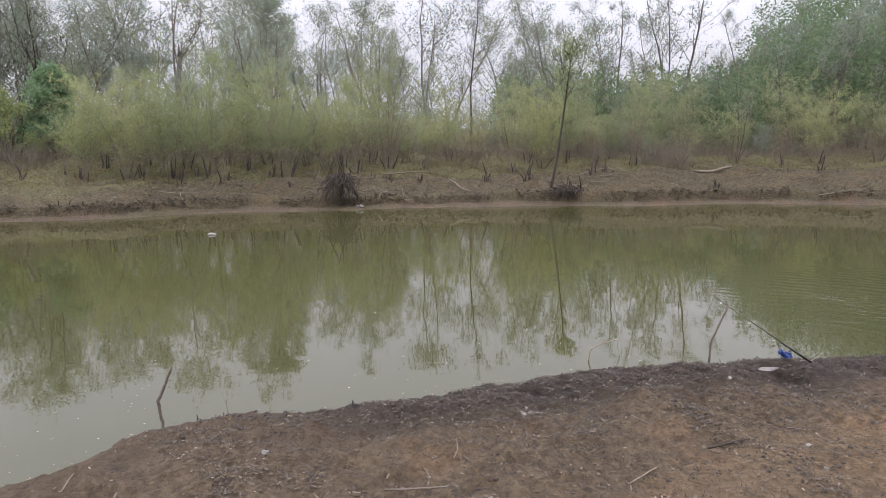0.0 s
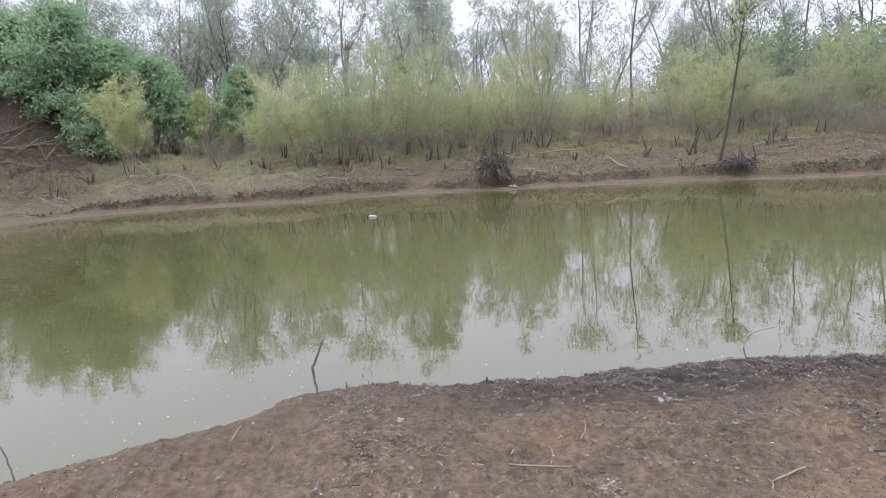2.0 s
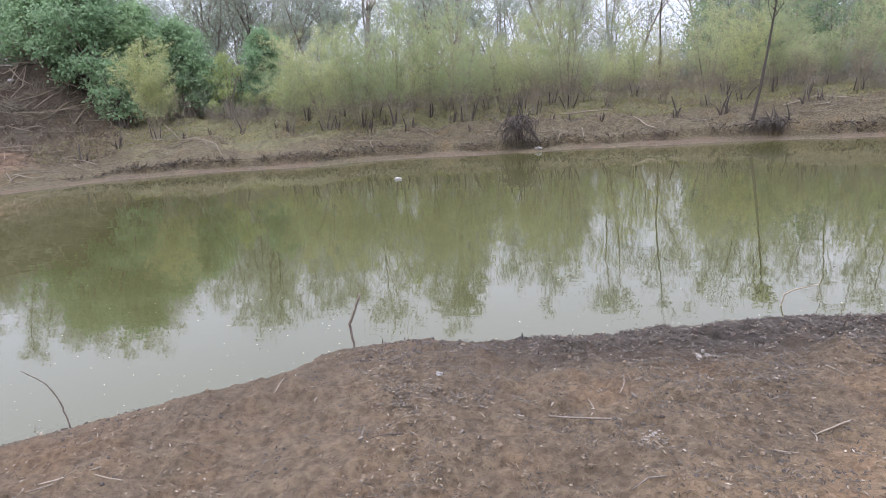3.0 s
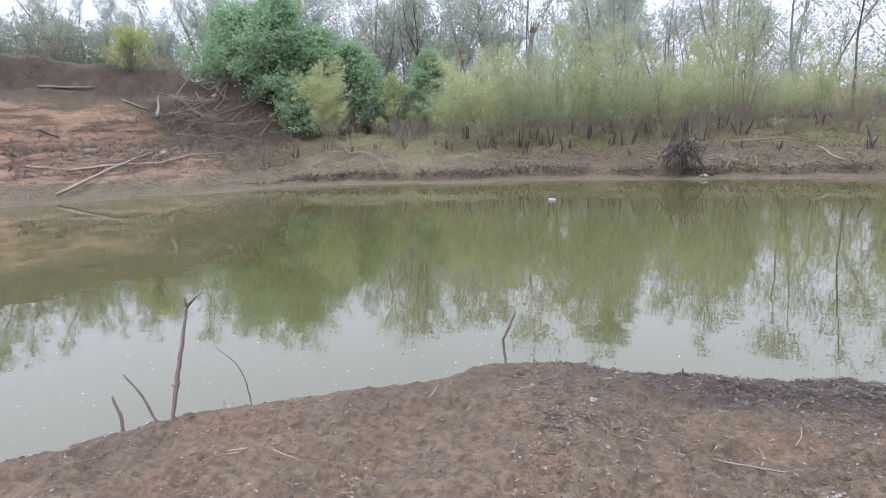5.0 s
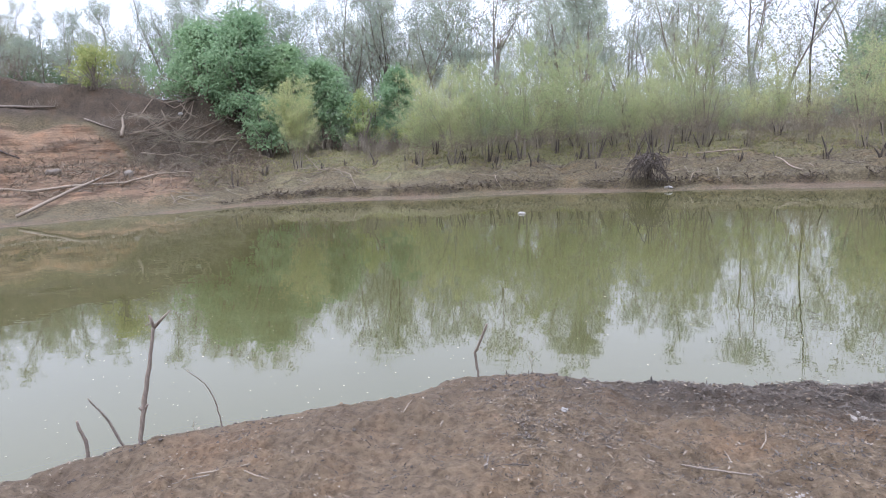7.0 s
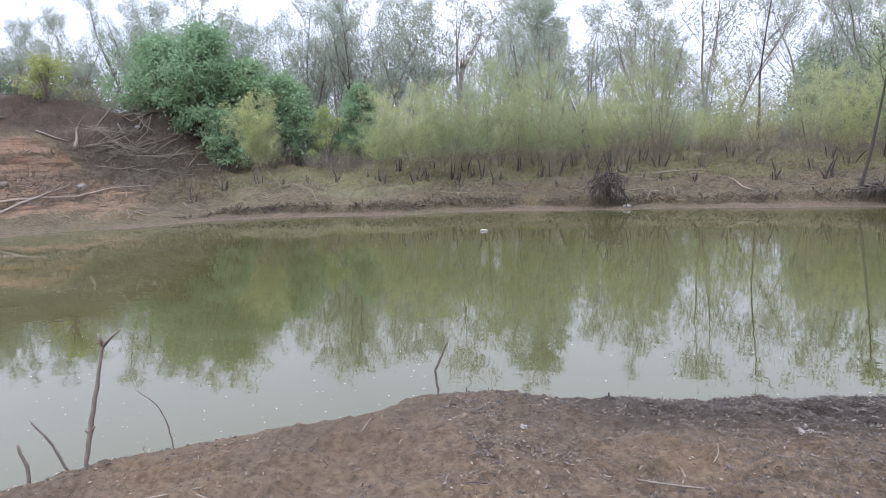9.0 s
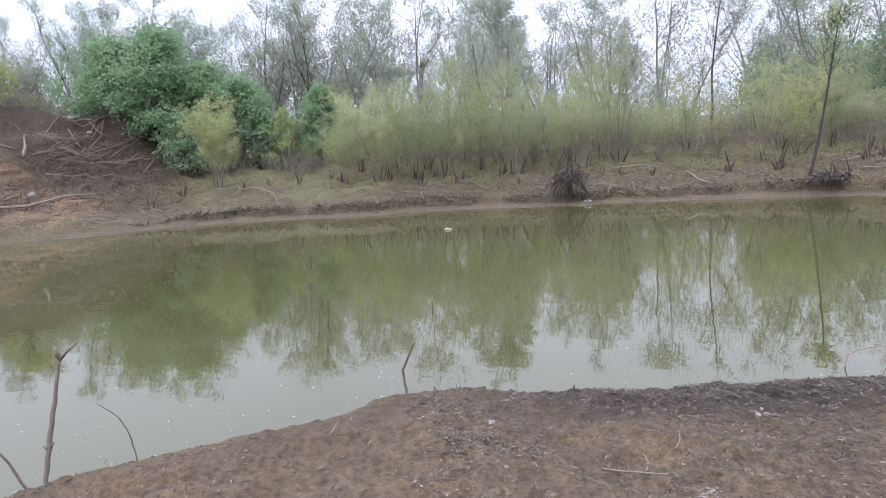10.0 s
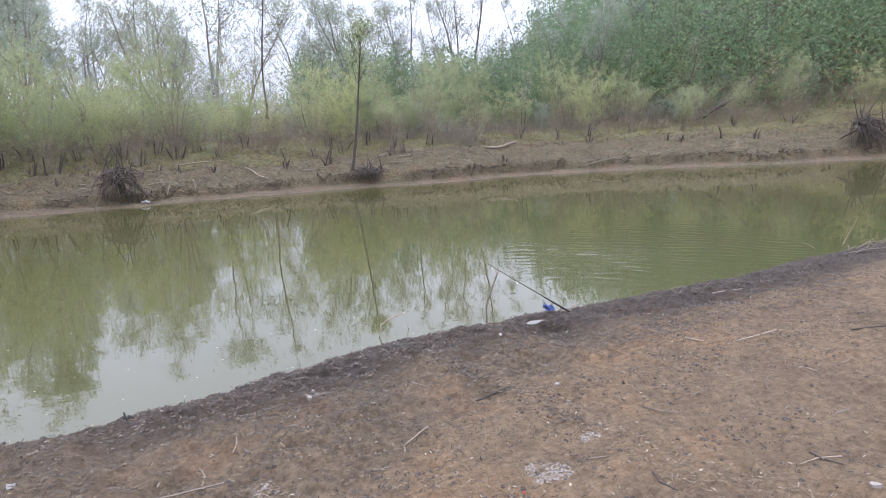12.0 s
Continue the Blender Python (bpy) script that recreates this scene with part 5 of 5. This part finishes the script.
def rod_piece(name, a, b, r0, r1, material, label=""):
    q = Tubes()
    q.add([butt + run * a, butt + run * (a + b) / 2, butt + run * b], [r0, (r0 + r1) / 2, r1], 10)
    return child(name, q.mesh(name, material), rod, label)


rod_piece("handle", 0.0, 0.34, 0.011, 0.010, ROD_BLACK)
rod_piece("end_cap", -0.02, 0.02, 0.013, 0.013, REEL_DARK)
rod_piece("blank", 0.34, 1.05, 0.0055, 0.0035, ROD_OLIVE, "thin olive rod blank")
rod_piece("tip", 1.05, 1.22, 0.004, 0.0015, ROD_OLIVE)
for s, w in ((0.42, 0.014), (0.68, 0.011), (0.98, 0.008)):
    q = Tubes()
    c = butt + run * s + Vector((0, 0, -w - 0.006))
    q.add([c + Vector((w * math.cos(k * 0.628), w * 0.4 * math.sin(k * 0.628), w * math.sin(k * 0.628))) for k in range(11)], [0.0018] * 11, 5)
    child("line_guide", q.mesh("line_guide", METAL), rod)
hub = butt + run * 0.24 + Vector((-0.03, 0.0, -0.07))
q = Tubes()
q.add([butt + run * 0.23, hub + Vector((0.01, 0, 0.03)), hub], [0.007, 0.007, 0.012], 7)
child("reel_foot", q.mesh("reel_foot", REEL_DARK), rod)
rr = random.Random(31)
q = Tubes()
q.add([hub + Vector((0.036 * math.cos(k * 0.9) + rr.gauss(0, 0.012), 0.022 * math.sin(k * 1.3) + rr.gauss(0, 0.012), 0.022 * math.sin(k * 0.7) + rr.gauss(0, 0.012))) for k in range(60)], [0.0035] * 60, 5)
child("line_tangle", q.mesh("line_tangle", REEL_BLUE), rod, "loose tangle of blue line")
q = Tubes()
side = run.cross(Vector((0, 0, 1))).normalized()
q.add([hub - run * 0.06, hub - run * 0.03, hub, hub + run * 0.02, hub + run * 0.03], [0.013, 0.025, 0.027, 0.022, 0.015], 12)
body_part = child("reel", q.mesh("reel", REEL_BLUE), rod, "glossy blue spinning reel")
q = Tubes()
q.add([hub + run * 0.03, hub + run * 0.035, hub + run * 0.06, hub + run * 0.065, hub + run * 0.075], [0.025, 0.016, 0.016, 0.027, 0.022], 14)
child("spool", q.mesh("spool", REEL_BLUE), body_part)
q = Tubes()
q.add([hub + run * 0.03 + side * 0.04, hub + run * 0.07 + side * 0.045 + Vector((0, 0, 0.02)), hub + run * 0.085 + Vector((0, 0, 0.05)), hub + run * 0.07 - side * 0.045 + Vector((0, 0, 0.02)), hub + run * 0.03 - side * 0.04], [0.003] * 5, 6)
child("bail_wire", q.mesh("bail_wire", REEL_DARK), body_part)
q = Tubes()
q.add([hub - run * 0.02, hub - run * 0.02 + side * 0.06, hub - run * 0.03 + side * 0.065 + Vector((0, 0, -0.05)), hub - run * 0.03 + side * 0.10 + Vector((0, 0, -0.05))], [0.006, 0.005, 0.005, 0.011], 7)
child("crank", q.mesh("crank", REEL_BLUE), body_part)
limb_on_bank("thin_stick", "thin pale stick lying by the rod", [(3.18, 5.28, 0.01), (3.32, 5.33, 0.04), (3.46, 5.40, 0.07)], [0.006, 0.005, 0.004], PALE_WOOD, (), 6, 0.0)


def chip(name, label, category, x, y, l, w, turn, material, seed, h=0.012):
    """A flat, slightly curled scrap lying on the ground."""
    r = random.Random(seed)
    bm = bmesh.new()
    n = 10
    ring = []
    for k in range(n):
        a = 6.283 * k / n
        ring.append((l * 0.5 * math.cos(a) * r.uniform(0.6, 1.15), w * 0.5 * math.sin(a) * r.uniform(0.4, 1.3)))
    top = [bm.verts.new((px, py, h + 0.35 * w * (px / l) ** 2 + r.uniform(0, 0.004))) for px, py in ring]
    low = [bm.verts.new((px * 0.96, py * 0.96, -0.004 + 0.35 * w * (px / l) ** 2)) for px, py in ring]
    ct = bm.verts.new((0, 0, h * 1.15))
    for k in range(n):
        j = (k + 1) % n
        bm.faces.new((top[k], top[j], ct))
        bm.faces.new((low[k], low[j], top[j], top[k]))
    bm.faces.new(list(reversed(low)))
    me = bpy.data.meshes.new(name)
    bm.to_mesh(me)
    bm.free()
    me.materials.append(material)
    ob = tagged(new(name, me), label, category)
    z = height(x, y)
    gx_, gy_ = (height(x + 0.05, y) - z) / 0.05, (height(x, y + 0.05) - z) / 0.05
    ob.matrix_basis = Matrix.Translation((x, y, z + 0.002)) @ Vector((-gx_, -gy_, 1)).to_track_quat("Z", "Y").to_matrix().to_4x4() @ pose(0, 0, 0, 0, 0, turn)
    return ob


chip("plastic_strip", "dirty white strip of foam lying on the mud", "litter", 2.82, 5.15, 0.25, 0.035, 8, WHITE_FOAM, 1, 0.018)
for x, y, l, w, turn, s in [(0.65, 4.20, 0.10, 0.035, -20, 11), (0.56, 4.14, 0.08, 0.035, 30, 12), (0.60, 4.28, 0.08, 0.025, -40, 13), (0.71, 4.24, 0.06, 0.03, 70, 14)]:
    chip("dead_leaf", "pale curled dead leaf lying on the mud", "leaf", x, y, l, w, turn, CHALK, s)
lr = random.Random(91)
for x, y in [(-3.09, 1.33), (-3.19, 1.56), (-0.33, 3.28), (-0.76, 2.82), (-1.29, 2.66), (-1.80, 3.11), (-1.75, 2.43), (-0.83, 2.90), (-0.48, 3.02), (-2.20, 1.93), (-2.48, 2.42), (0.96, 3.72), (1.70, 4.19), (2.34, 3.93), (3.21, 4.73), (0.24, 3.57), (3.88, 4.48), (-1.06, 3.38), (1.28, 2.91), (-1.92, 2.78)]:
    chip("dead_leaf", "curled dry brown leaf lying on the trodden mud", "leaf", x, y, lr.uniform(0.03, 0.06), lr.uniform(0.011, 0.02), lr.uniform(0, 360), lr.choice([STICK, PALE_WOOD, BARK]), lr.randint(1, 999))
for _ in range(34):
    x, y = lr.uniform(-3.2, 5.5), lr.uniform(1.7, 4.3)
    if land(np.array([x]), np.array([y]))[2][0] < 0.25:
        continue
    a, ln = lr.uniform(0, 6.28), lr.uniform(0.10, 0.26)
    limb_on_bank("twig", "thin dry twig lying on the trodden mud", [(x, y, 0.0), (x + 0.5 * ln * math.cos(a), y + 0.5 * ln * math.sin(a), 0.006), (x + ln * math.cos(a + 0.2), y + ln * math.sin(a + 0.2), 0.004)], [0.0045, 0.004, 0.0025], lr.choice([STICK, BARK, PALE_WOOD, DARK_BARK]), (), 5, 0.0)
chip("shell", "small white shell half sunk in the mud", "shell", -1.11, 3.56, 0.045, 0.04, 10, WHITE_FOAM, 15, 0.02)
chip("shell", "small white shell half sunk in the mud", "shell", 2.27, 4.68, 0.05, 0.025, 10, WHITE_FOAM, 16)
chip("paper_scrap", "small pale paper scrap on the sand", "litter", 2.11, 3.17, 0.03, 0.022, 25, CHALK, 17)
chip("paper_scrap", "small pale paper scrap on the sand", "litter", 2.18, 3.45, 0.05, 0.03, 5, CHALK, 18)
chip("paper_scrap", "small pale paper scrap on the bank", "litter", -2.66, 1.16, 0.10, 0.06, 40, WHITE_FOAM, 19)
chip("paper_scrap", "small pale paper scrap on the bank", "litter", 2.75, 1.64, 0.05, 0.03, 60, CHALK, 20)
chip("red_scrap", "small bright red plastic scrap on the ground", "litter", 1.39, 2.28, 0.014, 0.012, 0, RED_PLASTIC, 21)


def crumbs(label, x, y, rx, ry, count, seed):
    """A patch of pale ash crumbs trodden into the earth."""
    r = random.Random(seed)
    v, f = [], []
    for _ in range(count):
        a, q = r.uniform(0, 6.28), r.random() ** 0.6
        px, py = x + rx * q * math.cos(a), y + ry * q * math.sin(a)
        z, s = height(px, py), r.uniform(0.002, 0.009)
        b = len(v)
        for k in range(5):
            w = 1.257 * k + r.uniform(-0.3, 0.3)
            v.append((px + s * math.cos(w), py + s * math.sin(w), z))
        v.append((px, py, z + s * 0.45))
        f += [(b + k, b + (k + 1) % 5, b + 5) for k in range(5)]
    tagged(new("ash_patch", mesh_of("ash_patch", v, f, CHALK, False)), label, "ash", kind="stuff")


crumbs("pale ash crumbs trodden into the sandy ground", 1.59, 2.42, 0.12, 0.12, 420, 1)
crumbs("pale ash crumbs trodden into the sandy ground", 1.96, 2.66, 0.07, 0.04, 120, 2)
crumbs("pale ash crumbs trodden into the sandy ground", 0.23, 2.93, 0.07, 0.05, 110, 3)
for pts, r0, m, text in [([(3.94, 3.71, 0.0), (4.43, 3.80, 0.0)], 0.007, PALE_WOOD, "long pale twig lying on the sandy ground"), ([(4.91, 5.11, 0), (5.40, 5.22, 0.0)], 0.006, PALE_WOOD, "pale twig lying on the bank"),
                         ([(4.76, 3.39, 0), (5.06, 3.28, 0.01)], 0.006, DARK_BARK, "thin dark twig on the sandy ground"), ([(3.62, 3.94, 0), (3.68, 3.80, 0.01)], 0.007, PALE_WOOD, "short pale twig on the sandy ground"),
                         ([(1.02, 3.15, 0), (1.19, 3.21, 0.01)], 0.005, PALE_WOOD, "short pale twig on the sandy ground"), ([(-2.85, 2.02, 0), (-2.57, 2.17, 0.01)], 0.006, PALE_WOOD, "short pale twig on the muddy bank"),
                         ([(-0.33, 3.13, 0.0), (0.06, 3.14, 0.0)], 0.006, STICK, "crooked brown twig on the muddy bank"), ([(1.64, 3.61, 0), (1.91, 3.61, 0.01)], 0.006, DARK_BARK, "dark bark strip lying on the mud")]:
    limb_on_bank("twig", text, pts, [r0, r0 * 0.9, r0 * 0.5][:max(2, len(pts))], m, (), 6, 0.0)

for _ in range(22):
    x, y = lr.uniform(8.0, 10.4), lr.uniform(6.05, 6.5)
    a, ln = lr.uniform(-0.9, 0.9), lr.uniform(0.25, 0.6)
    limb_on_bank("twig", "dry washed-up twig on the bank edge", [(x, y, 0.0), (x + 0.5 * ln * math.cos(a), y + 0.5 * ln * math.sin(a), 0.05), (x + ln * math.cos(a), y + ln * math.sin(a), lr.uniform(0.02, 0.14))], [0.008, 0.007, 0.004], lr.choice([PALE_WOOD, DRY_TWIG, STICK, BARK]), (), 5, 0.0)


# leaf litter, straw and clods
def on_near_bank(d0, d1, power, x0, x1):
    def pick(nr, n):
        seg = SHORE_NEAR[1:] - SHORE_NEAR[:-1]
        ln = np.linalg.norm(seg, axis=1) * ((SHORE_NEAR[1:, 0] > x0 - 2) & (SHORE_NEAR[:-1, 0] < x1 + 2))
        k = nr.choice(len(seg), n * 6, p=ln / ln.sum())
        f = nr.random(n * 6)[:, None]
        nrm = np.stack([seg[:, 1], -seg[:, 0]], 1)
        nrm /= np.linalg.norm(nrm, axis=1)[:, None] + 1e-9
        p = SHORE_NEAR[k] + f * seg[k] + nrm[k] * (d0 + (d1 - d0) * nr.random(n * 6)[:, None] ** power)
        p = p[(p[:, 0] > x0) & (p[:, 0] < x1) & (p[:, 1] > 0.3)]
        return p[:n, 0], p[:n, 1]
    return pick


def litter(name, label, seed, count, pick, length, width, mat, curl, patchy=True):
    me = blades(name, seed, count, pick, length, width, mat, curl, patchy)
    return tagged(new(name, me), label, "litter", kind="stuff")


litter("leaf_litter", "dark wet leaf litter along the waterline", 51, 62000, on_near_bank(0.0, 1.5, 1.3, -3.2, 11.0), 0.028, 0.0075, DEAD_LEAF, 0.06)
litter("leaf_litter", "grey weathered bark chips along the waterline", 57, 9000, on_near_bank(0.0, 1.6, 1.0, -2.6, 11.0), 0.042, 0.012, CHIP_GREY, 0.10)
litter("leaf_litter", "dark wet leaf litter along the waterline", 52, 26000, on_near_bank(0.3, 2.6, 1.0, -4.8, 10.5), 0.030, 0.009, DEAD_LEAF, 0.06)
litter("straw_litter", "dry straw and twig bits trodden into the earth", 53, 9500, on_near_bank(0.3, 5.2, 0.85, -4.8, 10.5), 0.050, 0.005, STRAW, 0.05, False)
litter("straw_litter", "pale flakes and chips strewn over the mud", 54, 4200, on_near_bank(0.05, 4.6, 1.1, -4.8, 10.5), 0.026, 0.012, FLAKE, 0.08, False)


def in_heaps(x0, x1, y0, y1, heaps, spread):
    """Picks places in small scattered heaps."""
    def pick(nr, n):
        cx, cy = nr.uniform(x0, x1, heaps), nr.uniform(y0, y1, heaps)
        k = nr.integers(0, heaps, n)
        return cx[k] + nr.normal(0, spread, n) * 1.6, cy[k] + nr.normal(0, spread, n)
    return pick


litter("straw_litter", "small heaps of dry straw and twigs on the trodden bank", 55, 900, in_heaps(-3.5, 6.0, 1.6, 4.2, 40, 0.06), 0.045, 0.004, STRAW, 0.1, False)
litter("leaf_litter", "scattered dark leaf crumbs on the trodden bank", 56, 5500, in_heaps(-3.8, 7.5, 1.3, 5.0, 300, 0.09), 0.024, 0.008, DEAD_LEAF, 0.05, False)


def clods(label, seed, count, pick, s0, s1, mat):
    nr = np.random.default_rng(seed)
    x, y = pick(nr, count)
    z, zones, d = land(x, y)
    v, f = [], []
    rr = random.Random(seed)
    for px, py, pz, pd in zip(x, y, z, d):
        if pd < -0.03:
            continue
        s = s0 + (s1 - s0) * rr.random() ** 2.5
        b = len(v)
        for ring, hgt in ((1.0, -0.2), (0.85, 0.35), (0.4, 0.7)):
            for k in range(6):
                w = 1.047 * k + rr.uniform(-0.3, 0.3)
                q = s * ring * rr.uniform(0.7, 1.2)
                v.append((px + q * math.cos(w), py + q * math.sin(w), pz + s * hgt * rr.uniform(0.7, 1.2)))
        for ring in range(2):
            for k in range(6):
                i, j = b + ring * 6 + k, b + ring * 6 + (k + 1) % 6
                f.append((i, j, j + 6, i + 6))
        f.append(tuple(b + 12 + k for k in range(6)))
    return tagged(new("mud_clods", mesh_of("mud_clods", v, f, mat, False)), label, "clods", kind="stuff")


MUD_DARK = stuff_mat("dark_mud_clod", (0.034, 0.027, 0.022), (0.082, 0.065, 0.053), 6, 0.8, 0.5, 60, vary=0.0)
MUD_PALE = stuff_mat("dry_mud_clod", (0.095, 0.070, 0.048), (0.18, 0.135, 0.092), 6, 0.95, 0.5, 60, vary=0.0)
clods("dark crumbly mud clods along the water's edge", 61, 2200, on_near_bank(-0.03, 0.45, 1.3, -1.9, 11.0), 0.006, 0.024, MUD_DARK)
clods("thin dark crust of mud crumbs at the waterline", 63, 700, on_near_bank(-0.03, 0.06, 1.0, -4.8, -1.6), 0.004, 0.015, MUD_DARK)
clods("dark crumbled earth in the hollows of the bank", 64, 2600, in_heaps(-4.2, 6.5, 0.9, 4.4, 150, 0.07), 0.004, 0.016, MUD_DARK)
clods("dry mud crumbs on the trodden bank", 62, 5500, on_near_bank(0.0, 3.2, 0.9, -4.8, 10.5), 0.004, 0.017, MUD_PALE)

# seed fluff floating on the pond
nr = np.random.default_rng(71)
n = 7500
fx, fy = nr.uniform(-26, 14, n), 1.5 + 17 * nr.random(n) ** 1.4
keep = in_water(fx, fy) & (grain(fx, fy, 2.5, 5) > -0.12)
fx, fy = fx[keep], fy[keep]
v, f = [], []
rr = random.Random(8)
for px, py in zip(fx, fy):
    s, w, b = rr.uniform(0.002, 0.006), rr.uniform(0, 6.28), len(v)
    for k in range(5):
        a = 1.257 * k
        ux, uy = s * 2.2 * math.cos(a), s * 0.7 * math.sin(a)
        v.append((px + ux * math.cos(w) - uy * math.sin(w), py + ux * math.sin(w) + uy * math.cos(w), 0.002))
    v.append((px, py, 0.002 + s * 0.4))
    f += [(b + k, b + (k + 1) % 5, b + 5) for k in range(5)]
tagged(new("seed_fluff", mesh_of("seed_fluff", v, f, FLUFF, False)), "white seed fluff flecks floating on the water", "fluff", kind="stuff")
